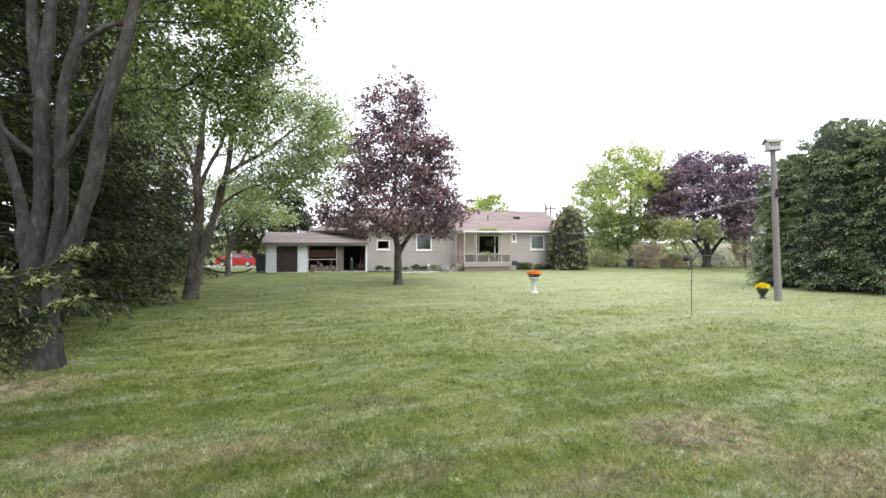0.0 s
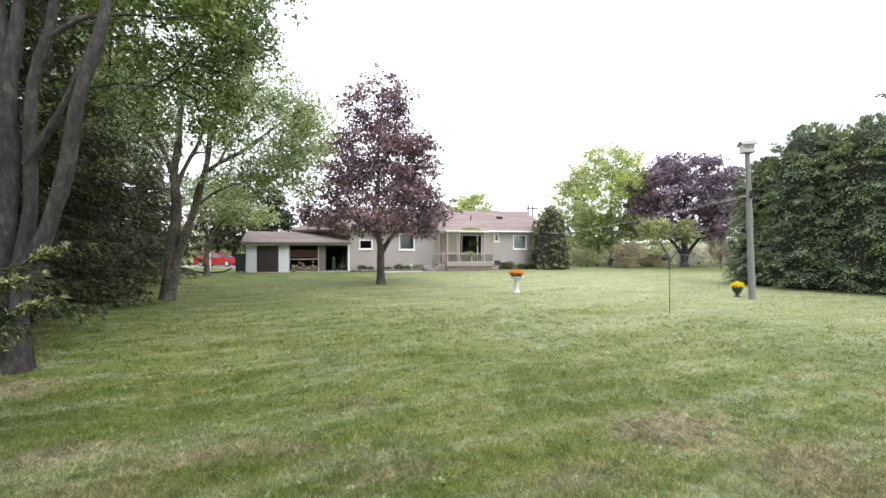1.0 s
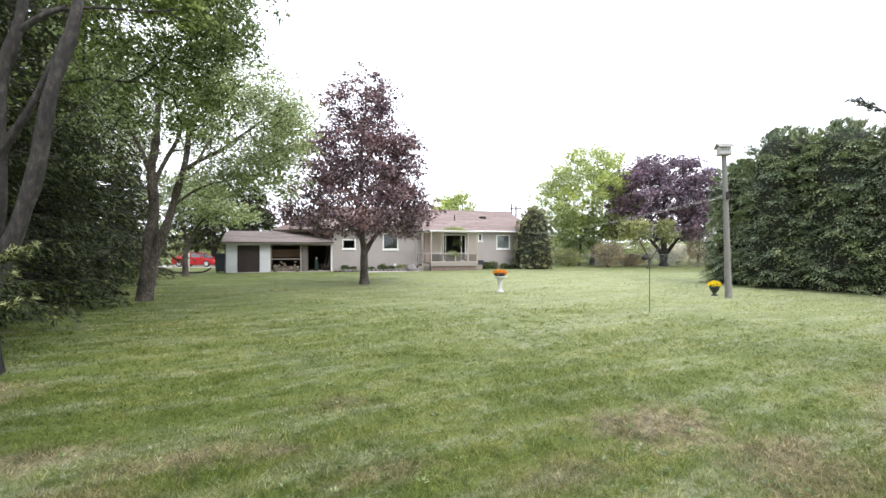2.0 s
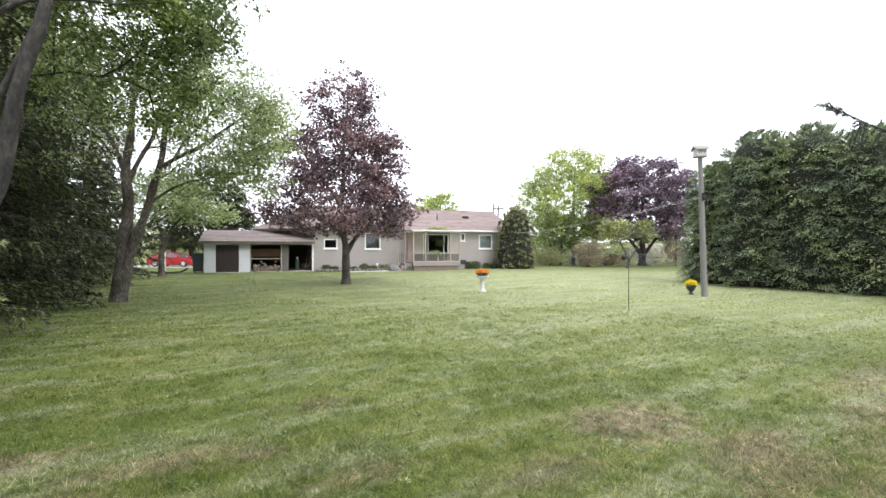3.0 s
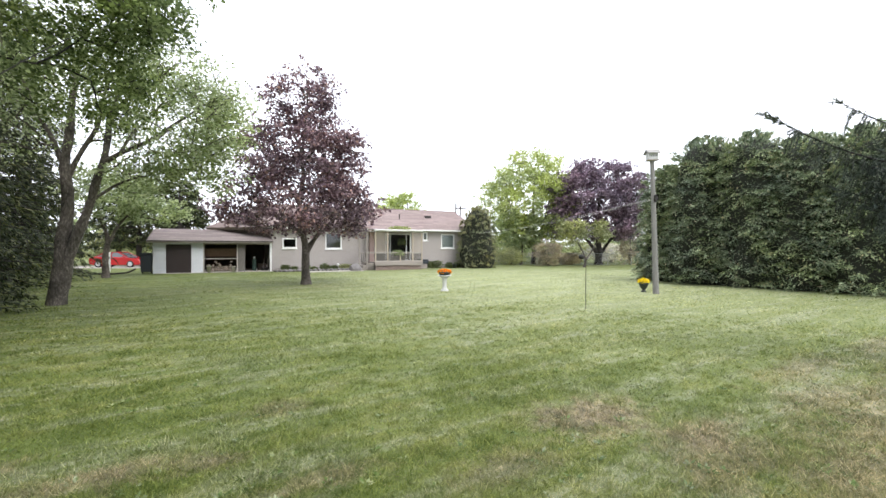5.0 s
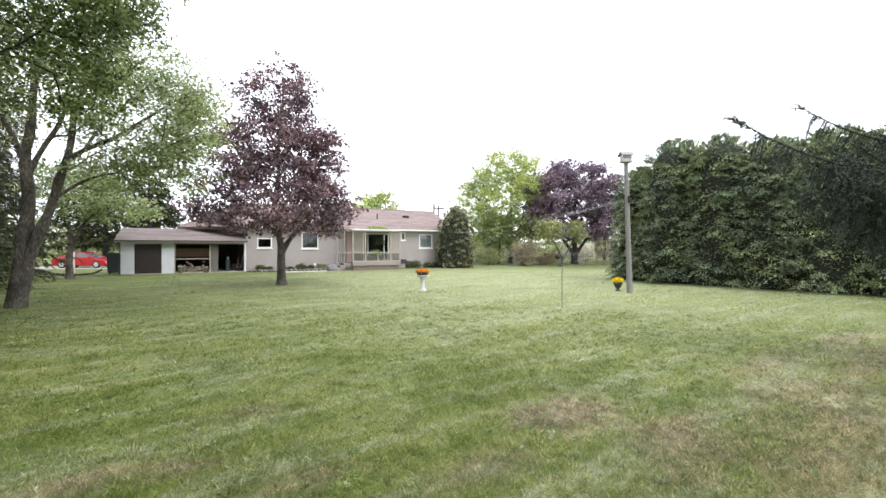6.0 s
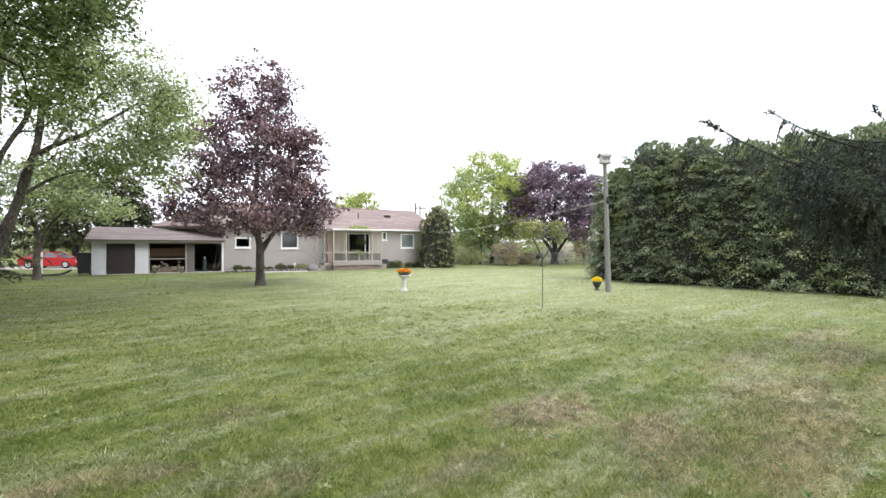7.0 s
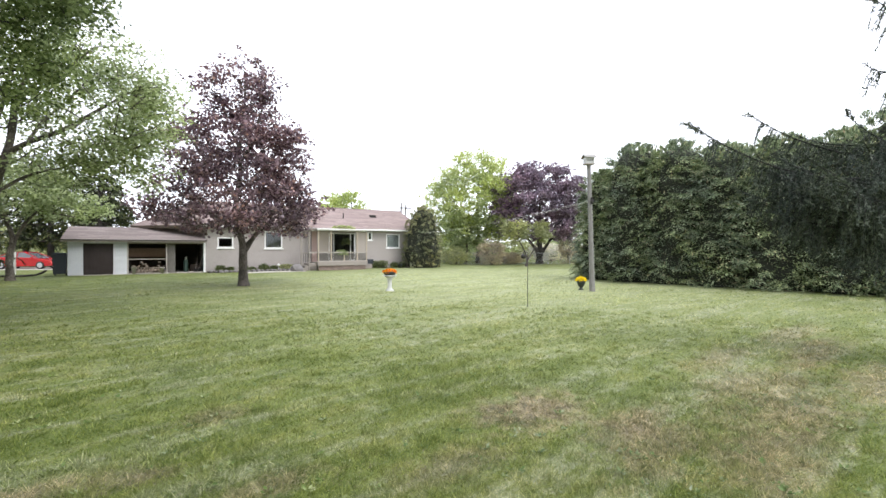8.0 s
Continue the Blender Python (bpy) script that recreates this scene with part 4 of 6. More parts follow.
def around(x0, x1, z0, z1, holes):
    """Spans (x0, x1, low, high) of a wall that leave the holes open; holes in order of x."""
    out, x = [], x0
    for a, b, lo, hi in holes:
        out.append((x, a, z0, z1))
        if lo > z0:
            out.append((a, b, z0, lo))
        if hi < z1:
            out.append((a, b, hi, z1))
        x = b
    out.append((x, x1, z0, z1))
    return [s for s in out if s[1] - s[0] > 0.005]


def roof_slope(parent, a, b, c, d, name="roof", course=0.3, material=SHINGLE):
    """A slope of overlapping shingle courses; a, b along the eave, c, d along the top (c above b)."""
    a, b, c, d = (np.array(p, float) for p in (a, b, c, d))
    up = (np.linalg.norm(d - a) + np.linalg.norm(c - b)) / 2
    nrm = unit(np.cross(b - a, d - a))
    if nrm[2] < 0:
        nrm = -nrm
    rng = np.random.default_rng(3)
    n = max(1, int(up / course))
    vs, fs = [], []
    vs += [a, b, c, d]
    fs.append((0, 1, 2, 3))
    for i in range(n):
        t0, t1 = i / n, min(1.0, (i + 1.04) / n)
        l0, r0, l1, r1 = a + (d - a) * t0, b + (c - b) * t0, a + (d - a) * t1, b + (c - b) * t1
        m = max(2, int(np.linalg.norm(r0 - l0) / 0.9))
        cuts = np.concatenate([[0], np.sort(rng.uniform(0.01, 0.99, m - 1)), [1]])
        for u0, u1 in zip(cuts, cuts[1:]):
            k = len(vs)
            h = nrm * rng.uniform(0.018, 0.028)
            q = [l0 + (r0 - l0) * u0, l0 + (r0 - l0) * u1, l1 + (r1 - l1) * u1, l1 + (r1 - l1) * u0]
            vs += [q[0] + h, q[1] + h, q[2] + nrm * 0.006, q[3] + nrm * 0.006, q[0], q[1]]
            fs += [(k, k + 1, k + 2, k + 3), (k + 4, k + 5, k + 1, k)]
    return part(name, mesh_from(name, np.array(vs), np.array(fs)), material, parent)


def lattice(x0, x1, z0, z1, y, gap=0.2, slat=0.034):
    """Crossed diagonal slats in a rectangle."""
    bm = bmesh.new()
    w, h = x1 - x0, z1 - z0
    for sign in (1, -1):
        k = -h
        while k < w:
            a, b = max(0.0, k), min(w, k + h)
            if b - a > 0.03:
                za, zb = a - k, b - k
                if sign < 0:
                    za, zb = h - za, h - zb
                dy = 0.006 * sign
                s = slat * 0.7
                v = [bm.verts.new(p) for p in ((x0 + a - s, y + dy, z0 + za), (x0 + a + s, y + dy, z0 + za), (x0 + b + s, y + dy, z0 + zb), (x0 + b - s, y + dy, z0 + zb))]
                bm.faces.new(v)
            k += gap
    g = bmesh.ops.extrude_face_region(bm, geom=bm.faces[:])
    bmesh.ops.translate(bm, verts=[e for e in g["geom"] if isinstance(e, bmesh.types.BMVert)], vec=(0, 0.008, 0))
    for v in bm.verts:
        v.co.x, v.co.z = min(max(v.co.x, x0), x1), min(max(v.co.z, z0), z1)
    return bm


house = thing("house", HOUSE, "long low greige bungalow with white trim and a porch", "house")
WINDOWS = [(8.25, 9.3, 1.72, 2.5), (11.45, 12.75, 1.68, 3.0), (16.42, 18.72, 0.66, 2.98), (19.85, 20.28, 2.4, 3.12), (21.62, 22.95, 1.72, 2.98)]
WL, WR, WT = 7.5, 25.1, 3.22


def wall_mesh(spans, y0, y1):
    bm = bmesh.new()
    for x0, x1, lo, hi in spans:
        box(bm, x0, y0, lo, x1, y1, hi)
    return bm


front = around(WL, WR, 0.0, WT, WINDOWS)
part("front_wall", wall_mesh(front, 0.0, 0.18), SIDING, house)
part("siding", siding_wall(around(WL, WR, 0.25, WT, WINDOWS), 0.25, WT, 0.0), SIDING, house, "greige horizontal clapboard siding")
part("back_wall", boxed(WL, 8.8, 0, WR, 8.98, WT), SIDING, house)
for x in (WL, WR - 0.18):
    gable = bmesh.new()
    pts = [(0.18, 0.0), (8.8, 0.0), (8.8, WT), (4.5, 5.2), (0.18, WT)]
    f0 = [gable.verts.new((x, y, z)) for y, z in pts]
    f1 = [gable.verts.new((x + 0.18, y, z)) for y, z in pts]
    gable.faces.new(f0[::-1])
    gable.faces.new(f1)
    for k in range(5):
        gable.faces.new((f0[k], f0[(k + 1) % 5], f1[(k + 1) % 5], f1[k]))
    part("end_wall", gable, SIDING, house)
part("floor_slab", boxed(WL + 0.18, 0.18, 0.0, WR - 0.18, 8.8, 0.6), CONCRETE, house)
part("room_partition", boxed(WL + 0.18, 3.6, 0.6, WR - 0.18, 3.7, 3.1), surface("interior_plaster", (0.30, 0.28, 0.25), (0.36, 0.33, 0.30), 2, 0.9), house)
part("loft_floor", boxed(WL + 0.18, 0.18, 3.1, WR - 0.18, 8.8, 3.2), DARK_WOOD, house)
RX = 25.4
roof_slope(house, (7.2, -0.5, 3.32), (RX, -0.5, 3.32), (RX, 4.5, 5.42), (7.2, 4.5, 5.42))
roof_slope(house, (RX, 9.5, 3.32), (3.0, 9.5, 3.32), (7.2, 4.5, 5.42), (RX, 4.5, 5.42))
roof_slope(house, (3.0, 9.5, 3.32), (3.0, 3.6, 3.32), (7.2, 4.45, 5.40), (7.2, 4.5, 5.42), course=0.3)
roof_slope(house, (3.0, 3.6, 3.32), (7.2, -0.5, 3.30), (7.2, 4.4, 5.40), (7.15, 4.45, 5.40), course=0.3)
part("ridge_cap", boxed(7.2, 4.4, 5.40, RX, 4.6, 5.47, 0.02), SHINGLE, house)
part("soffit", boxed(7.2, -0.48, 3.20, RX, 0.0, 3.225), WHITE, house)
part("gutter", boxed(7.2, -0.62, 3.21, RX, -0.5, 3.33, 0.02), WHITE, house, "white eaves gutter")
rake = bmesh.new()
v = [rake.verts.new(p) for p in ((RX, -0.5, 3.18), (RX, 4.5, 5.28), (RX, 4.5, 5.41), (RX, -0.5, 3.31), (RX + 0.03, -0.5, 3.18), (RX + 0.03, 4.5, 5.28), (RX + 0.03, 4.5, 5.41), (RX + 0.03, -0.5, 3.31))]
for q in ((0, 1, 2, 3), (7, 6, 5, 4), (0, 4, 5, 1), (3, 2, 6, 7)):
    rake.faces.new([v[k] for k in q])
part("rake_board", rake, WHITE, house)
part("roof_vent", boxed(21.2, 2.35, 4.52, 21.75, 2.75, 4.78, 0.04), DARK_METAL, house, "dark roof vent")
part("vent_pipe", turned([(0.05, 4.1), (0.05, 4.78), (0.06, 4.8)], 10), DARK_METAL, house, m=pose(18.4, 1.9, 0))


def window(x0, x1, z0, z1, mullions=(), rail=None, blind=False):
    bm = bmesh.new()
    o = [(x0, z0), (x1, z0), (x1, z1), (x0, z1)]
    i = [(x0 + 0.09, z0 + 0.1), (x1 - 0.09, z0 + 0.1), (x1 - 0.09, z1 - 0.09), (x0 + 0.09, z1 - 0.09)]
    ring = [[bm.verts.new((x, y, z)) for x, z in q] for q, y in ((o, -0.05), (i, -0.05), (i, 0.1), (o, 0.1))]
    for a, b in zip(ring, ring[1:] + ring[:1]):
        for k in range(4):
            bm.faces.new((a[k], a[(k + 1) % 4], b[(k + 1) % 4], b[k]))
    w = part("window", bm, WHITE, house, "white-framed window")
    for m in mullions:
        part("mullion", boxed(m - 0.04, -0.045, z0 + 0.1, m + 0.04, 0.028, z1 - 0.09), WHITE, w)
    part("pane", boxed(x0 + 0.08, 0.03, z0 + 0.09, x1 - 0.08, 0.045, z1 - 0.08), GLASS, w, "dark glass")
    part("window_sill", boxed(x0 - 0.06, -0.1, z0 - 0.07, x1 + 0.06, -0.045, z0 + 0.01, 0.01), WHITE, w)
    if blind:
        part("blind", boxed(x0 + 0.1, 0.046, z0 + 0.1, x1 - 0.1, 0.06, z1 - 0.1), WHITE, w, "white blind")
    return w


window(*WINDOWS[0])
window(*WINDOWS[1])
window(*WINDOWS[2], mullions=(16.85, 18.3))
window(*WINDOWS[3])
window(*WINDOWS[4], blind=True)

# garage wing
GT = 2.12
GD = 6.4
part("garage_wall", wall_mesh([(0.0, 0.74, 0, GT), (2.26, 2.98, 0, GT), (0.74, 2.26, 2.0, GT)], 0.0, 0.12), WHITE_PLANK, house, "weathered white plank wall")
for x0, x1 in ((0.0, 0.74), (2.26, 2.98)):
    for k in range(7):
        part("plank", boxed(x0, -0.028 - 0.006 * (k % 2), 0.02 + 0.3 * k, x1, -0.002, 0.29 + 0.3 * k, 0.008), WHITE_PLANK, house, "wide weathered white plank")
part("garage_side_wall", boxed(0.0, 0.12, 0, 0.12, GD, GT), WHITE_PLANK, house)
part("garage_back_wall", boxed(0.12, GD - 0.12, 0, WL, GD, GT), DARK_WOOD, house)
part("garage_partition", boxed(2.86, 0.12, 0, 2.98, GD - 0.12, GT), DARK_WOOD, house)
part("garage_pier", wall_mesh([(5.22, 5.68, 0, 2.0)], 0.02, 0.12), OLD_BOARD, house)
part("garage_header", boxed(2.98, 0.0, 2.0, WL, 0.12, GT + 0.02), GREY_WOOD, house)
part("garage_floor", boxed(0.12, -0.15, -0.02, WL, GD - 0.12, 0.035), CONCRETE, house)
part("garage_ceiling", boxed(-0.1, 0.0, GT + 0.021, WL, GD, GT + 0.06), DARK_WOOD, house)
roof_slope(house, (-0.3, -0.45, 2.25), (7.6, -0.45, 2.25), (7.6, 3.3, 3.18), (-0.3, 3.3, 3.18), course=0.28, name="garage_roof", material=SHINGLE_OLD)
roof_slope(house, (7.6, 7.0, 2.25), (-0.3, 7.0, 2.25), (-0.3, 3.3, 3.18), (7.6, 3.3, 3.18), course=0.28, name="garage_roof", material=SHINGLE_OLD)
part("garage_fascia", boxed(-0.3, -0.5, 2.10, 7.55, -0.452, 2.26, 0.008), GREY_WOOD, house, "weathered fascia board")
# dark strip along the eave: the fascia's shadow line is put into its colour
part("garage_shadow_strip", boxed(-0.3, -0.56, 2.20, 7.55, -0.505, 2.25, 0.01), DARK_METAL, house)
gg = bmesh.new()
f0 = [gg.verts.new((0.0, y, z)) for y, z in ((0, GT + 0.06), (GD, GT + 0.06), (3.3, 3.12))]
f1 = [gg.verts.new((0.1, y, z)) for y, z in ((0, GT + 0.06), (GD, GT + 0.06), (3.3, 3.12))]
gg.faces.new(f0[::-1]); gg.faces.new(f1)
for k in range(3):
    gg.faces.new((f0[k], f0[(k + 1) % 3], f1[(k + 1) % 3], f1[k]))
part("garage_gable", gg, WHITE_PLANK, house)
door = part("garage_door", boxed(0.76, 0.02, 0.02, 2.24, 0.08, 1.99), BROWN_DOOR, house, "dark brown double door")
for k in range(8):
    part("door_board", boxed(0.775 + 0.184 * k, 0.004, 0.03, 0.945 + 0.184 * k, 0.02, 1.98, 0.004), BROWN_DOOR, door)
for x in (3.02, 5.16):
    part("bay_post", boxed(x - 0.04, -0.04, 0.0, x + 0.04, 0.04, 2.02, 0.008), RAIL, house)
part("bay_rail", boxed(3.07, -0.02, 0.95, 5.11, 0.03, 1.01, 0.008), RAIL, house, "pale timber rail across the open bay")
part("bay_board", boxed(3.0, 1.15, 1.12, 5.2, 1.19, 1.7), surface("reddish_board", (0.16, 0.10, 0.07), (0.24, 0.15, 0.11), 2, 0.8, 0, 0.2, 20, (0.3, 1, 1)), house, "reddish-brown board")
part("bay_trim", boxed(7.37, -0.035, 0.0, 7.5, 0.1, 2.1, 0.008), WHITE, house, "white corner trim")

# porch
porch = thing("porch", HOUSE @ pose(0, 0, 0), "raised timber porch with lattice screens and a railing", "porch")
PX0, PX1, PY = 14.9, 18.95, -2.0
part("deck", boxed(PX0, PY, 0.5, PX1, 0.0, 0.64, 0.01), GREY_WOOD, porch)
part("base_wall", boxed(PX0 + 0.08, PY + 0.08, 0.0, PX1 - 0.08, -0.03, 0.5), MORTAR, porch)
bricks = bmesh.new()
for r in range(6):
    x = PX0 + 0.08 - (0.11 if r % 2 else 0)
    while x < PX1 - 0.1:
        a, b = max(x, PX0 + 0.08), min(x + 0.205, PX1 - 0.08)
        if b - a > 0.05:
            box(bricks, a, PY + 0.065, 0.01 + 0.08 * r, b, PY + 0.09, 0.078 + 0.08 * r)
        x += 0.22
part("brick_facing", bricks, BRICK, porch, "red-brown brick base")
part("deck_fascia", boxed(PX0 - 0.02, PY - 0.04, 0.36, PX1 + 0.02, PY - 0.002, 0.66, 0.008), GREY_WOOD, porch)
POSTS = [14.95, 15.95, 18.1, 18.9]
for x in POSTS:
    part("post", boxed(x - 0.05, PY, 0.64, x + 0.05, PY + 0.1, 3.06, 0.006), CREAM, porch)
part("top_beam", boxed(PX0, PY - 0.02, 3.06, PX1, PY + 0.12, 3.2, 0.008), WHITE, porch)
# beams at the sides
part("side_beam", boxed(PX1 - 0.1, PY + 0.12, 3.06, PX1, -0.52, 3.18, 0.006), WHITE, porch)
part("side_beam", boxed(PX0, PY + 0.12, 3.06, PX0 + 0.1, -0.52, 3.18, 0.006), WHITE, porch)
part("lattice_screen", lattice(15.0, 15.9, 1.42, 3.06, PY + 0.04), CREAM, porch, "cream diagonal lattice")
part("lattice_screen", lattice(18.15, 18.85, 1.42, 3.06, PY + 0.04), CREAM, porch, "cream diagonal lattice")
part("handrail", boxed(14.2, PY - 0.03, 1.33, PX1, PY + 0.11, 1.42, 0.008), RAIL, porch)
part("railing_lattice", lattice(14.95, PX1 - 0.05, 0.72, 1.3, PY + 0.03, 0.14, 0.05), OLD_BOARD, porch, "weathered lattice under the handrail")
part("bottom_rail", boxed(14.95, PY, 0.66, PX1, PY + 0.08, 0.74, 0.006), RAIL, porch)
for x in (17.0,):
    part("rail_post", boxed(x - 0.05, PY - 0.01, 0.64, x + 0.05, PY + 0.1, 1.33, 0.006), CREAM, porch)
for k in range(3):
    part("step", boxed(13.7 + 0.3 * k, PY + 0.25, 0.0, PX0, PY + 1.6, 0.19 * (k + 1), 0.012), GREY_WOOD, porch)
for x in (13.7, 14.3):
    part("trellis_post", boxed(x - 0.045, PY + 0.2, 0.0, x + 0.045, PY + 0.29, 3.06, 0.006), GREY_WOOD, porch)
part("trellis_beam", boxed(13.6, PY + 0.18, 3.06, 14.9, PY + 0.3, 3.18, 0.006), GREY_WOOD, porch)
part("chimney_breast", boxed(15.0, -0.2, 0.0, 15.4, -0.03, 3.19, 0.01), surface("pink_brick", (0.44, 0.32, 0.285), (0.52, 0.385, 0.345), 3, 0.9), porch, "pinkish brick panel")
roof_slope(porch, (PX0 - 0.15, PY - 0.2, 3.215), (PX1 + 0.15, PY - 0.2, 3.215), (PX1 + 0.15, -0.63, 3.30), (PX0 - 0.15, -0.63, 3.30), name="porch_roof", course=0.25)
part("porch_ceiling", boxed(PX0, PY + 0.13, 3.185, PX1, -0.64, 3.2), GREY_WOOD, porch)
part("porch_fascia", boxed(PX0 - 0.15, PY - 0.22, 3.13, PX1 + 0.15, PY - 0.19, 3.225, 0.006), WHITE, porch)
# dark board added on the wall; puts the shade behind the railing lattice into colour
part("shade_board", boxed(PX0 + 0.1, -0.06, 0.66, 16.3, -0.035, 1.3, 0.004), OLD_BOARD, porch)
for k in range(5):
    part("brace", boxed(13.72 + 0.14 * k, PY + 0.225, 0.66, 13.76 + 0.14 * k, PY + 0.265, 1.3, 0.004), OLD_BOARD, porch)
part("trellis_rail", boxed(13.7, PY + 0.21, 1.3, 14.4, PY + 0.28, 1.37, 0.004), GREY_WOOD, porch)


# ---- things on the lawn ----
def petals(name, centre, radius, height, leaf, parent, seed, count=420, size=0.05, label=""):
    rng = np.random.default_rng(seed)
    d = unit(rng.normal(size=(count, 3)))
    d[:, 2] = np.abs(d[:, 2])
    C = d * np.array([radius, radius, height]) * rng.uniform(0.75, 1.05, (count, 1)) + np.array(centre)
    D = d + rng.normal(size=(count, 3)) * 0.8
    L = size * rng.uniform(0.7, 1.3, count)
    return part(name, mesh_from(name, *leaf_arrays(C, D, rng.normal(size=(count, 3)) * 0.6 + d, L, L * 0.8)), leaf, parent, label)


bath = thing("birdbath", pose(3.56, 17.3, 0), "white pedestal birdbath holding a bowl of orange flowers", "birdbath")
part("pedestal", turned([(0.17, 0.0), (0.17, 0.04), (0.13, 0.07), (0.095, 0.12), (0.08, 0.25), (0.085, 0.4), (0.105, 0.5), (0.14, 0.55)], 18), CAST_STONE, bath, smooth=True)
part("basin", turned([(0.14, 0.55), (0.24, 0.59), (0.275, 0.62), (0.275, 0.645), (0.25, 0.645), (0.2, 0.61), (0.0, 0.6)], 22), CAST_STONE, bath, "shallow white basin", smooth=True)
bowl = thing("flower_bowl", pose(3.56, 17.3, 0.612), "dark bowl of orange flowers set in the birdbath", "flower pot")
part("bowl", turned([(0.14, 0.0), (0.2, 0.04), (0.25, 0.13), (0.255, 0.16), (0.23, 0.16), (0.17, 0.1), (0.0, 0.09)], 18), POT_DARK, bowl, smooth=True)
petals("leaves", (0, 0, 0.09), 0.19, 0.12, LEAF_GREEN, bowl, 2, 240, 0.06)
petals("blooms", (0, 0, 0.13), 0.25, 0.13, FLOWER_ORANGE, bowl, 3, 420, 0.06, "orange blooms")

urn = thing("flower_urn", pose(11.15, 15.45, 0), "dark urn with yellow flowers standing by the pole", "flower pot")
part("urn", turned([(0.11, 0.0), (0.11, 0.03), (0.06, 0.07), (0.06, 0.1), (0.13, 0.18), (0.17, 0.3), (0.185, 0.38), (0.16, 0.38), (0.12, 0.3), (0.0, 0.28)], 18), POT_DARK, urn, smooth=True)
petals("leaves", (0, 0, 0.33), 0.16, 0.1, LEAF_GREEN, urn, 4, 200, 0.06)
petals("blooms", (0, 0, 0.37), 0.19, 0.14, FLOWER_YELLOW, urn, 5, 360, 0.06, "yellow blooms")

pole = thing("birdhouse_pole", pose(11.06, 14.6, 0), "tall weathered timber pole carrying a bird house", "pole")
line = [(0, 0, -0.1), (-0.045, 0.01, 1.4), (-0.1, 0.0, 3.0), (-0.175, 0.0, 4.97)]
pl = smooth_line(line, 0.3)
pr = np.linspace(0.115, 0.075, len(pl))
V, F = tube_arrays(pl, pr, 14, 0.012, np.random.default_rng(2))
part("post", mesh_from("post", V, F), POLE_WOOD, pole, smooth=True)
part("pulley", turned([(0.06, -0.02), (0.075, -0.02), (0.045, 0.0), (0.075, 0.02), (0.06, 0.02)], 14), DARK_METAL, pole, m=pose(-0.13, -0.17, 3.55, 90, 0, 0))
part("bracket", boxed(-0.15, -0.19, 3.42, -0.11, -0.06, 3.68, 0.005), DARK_METAL, pole)
bh = part("bird_house", boxed(-0.235, -0.19, 0.0, 0.235, 0.19, 0.26, 0.008), surface("weathered_white_wood", (0.42, 0.42, 0.42), (0.56, 0.56, 0.55), 4, 0.8), pole, "weathered whitish bird house", m=pose(-0.175, 0, 5.0, 0, 0, -14) @ Matrix.Diagonal((0.74, 0.78, 0.97, 1)))
part("ledge", boxed(-0.27, -0.23, -0.035, 0.27, 0.23, -0.002, 0.006), GREY_WOOD, bh)
gab = bmesh.new()
for sgn in (1, -1):
    v = [gab.verts.new(p) for p in ((-0.32, 0, 0.40), (0.32, 0, 0.40), (0.32, sgn * 0.30, 0.25), (-0.32, sgn * 0.30, 0.25), (-0.32, 0, 0.37), (0.32, 0, 0.37), (0.32, sgn * 0.30, 0.22), (-0.32, sgn * 0.30, 0.22))]
    for q in ((0, 1, 2, 3), (7, 6, 5, 4), (2, 6, 7, 3), (1, 5, 6, 2), (0, 3, 7, 4)):
        gab.faces.new([v[k] for k in q])
part("bird_house_roof", gab, surface("grey_roof_board", (0.26, 0.25, 0.24), (0.36, 0.35, 0.33), 4, 0.85), bh)
for x in (-0.12, 0.0, 0.12):
    part("entrance_hole", turned([(0.028, 0.0), (0.028, 0.006)], 12), RUBBER, bh, m=pose(x, -0.19, 0.13, 90, 0, 0))

hook = thing("garden_hook", pose(6.4, 11.4, 0), "thin dark iron garden hook pushed into the lawn", "garden hook")
hl = smooth_line([(0, 0, -0.1), (0.0, 0, 0.8), (0.01, 0, 1.42), (0.0, 0, 1.57), (-0.06, 0, 1.63), (-0.13, 0, 1.58), (-0.13, 0, 1.54)], 0.05)
part("rod", mesh_from("rod", *tube_arrays(hl, np.full(len(hl), 0.0085), 6)), DARK_METAL, hook, smooth=True)
fd = thing("bird_feeder", pose(6.27, 11.4, 1.40), "small dark round bird feeder hanging from the hook", "bird feeder")
part("body", turned([(0.02, 0.0), (0.07, 0.03), (0.08, 0.08), (0.06, 0.115), (0.015, 0.14)], 14), DARK_METAL, fd, smooth=True)
part("wire", mesh_from("wire", *tube_arrays([(0, 0, 0.13), (0, 0, 0.155)], [0.004, 0.004], 5)), DARK_METAL, fd)

# clothesline between the pole and the house corner
end = HOUSE @ Vector((24.7, -0.66, 3.12))
for k, dz in enumerate((0.022, -0.022)):
    a, b = np.array((10.93, 14.43, 3.56 + dz)), np.array(end) + np.array((0, 0, dz * 0.8))
    t = np.linspace(0, 1, 30)[:, None]
    pts = a + (b - a) * t - np.array([0, 0, 1.0]) * (0.40 + 0.05 * k) * 4 * t * (1 - t) * 0.6
    rope = part("clothesline", mesh_from("clothesline", *tube_arrays(pts, np.full(30, 0.0045), 5)), WHITE)
    tagged(rope, "pale clothesline rope strung from pole to house", "clothesline", "clothesline ropes")


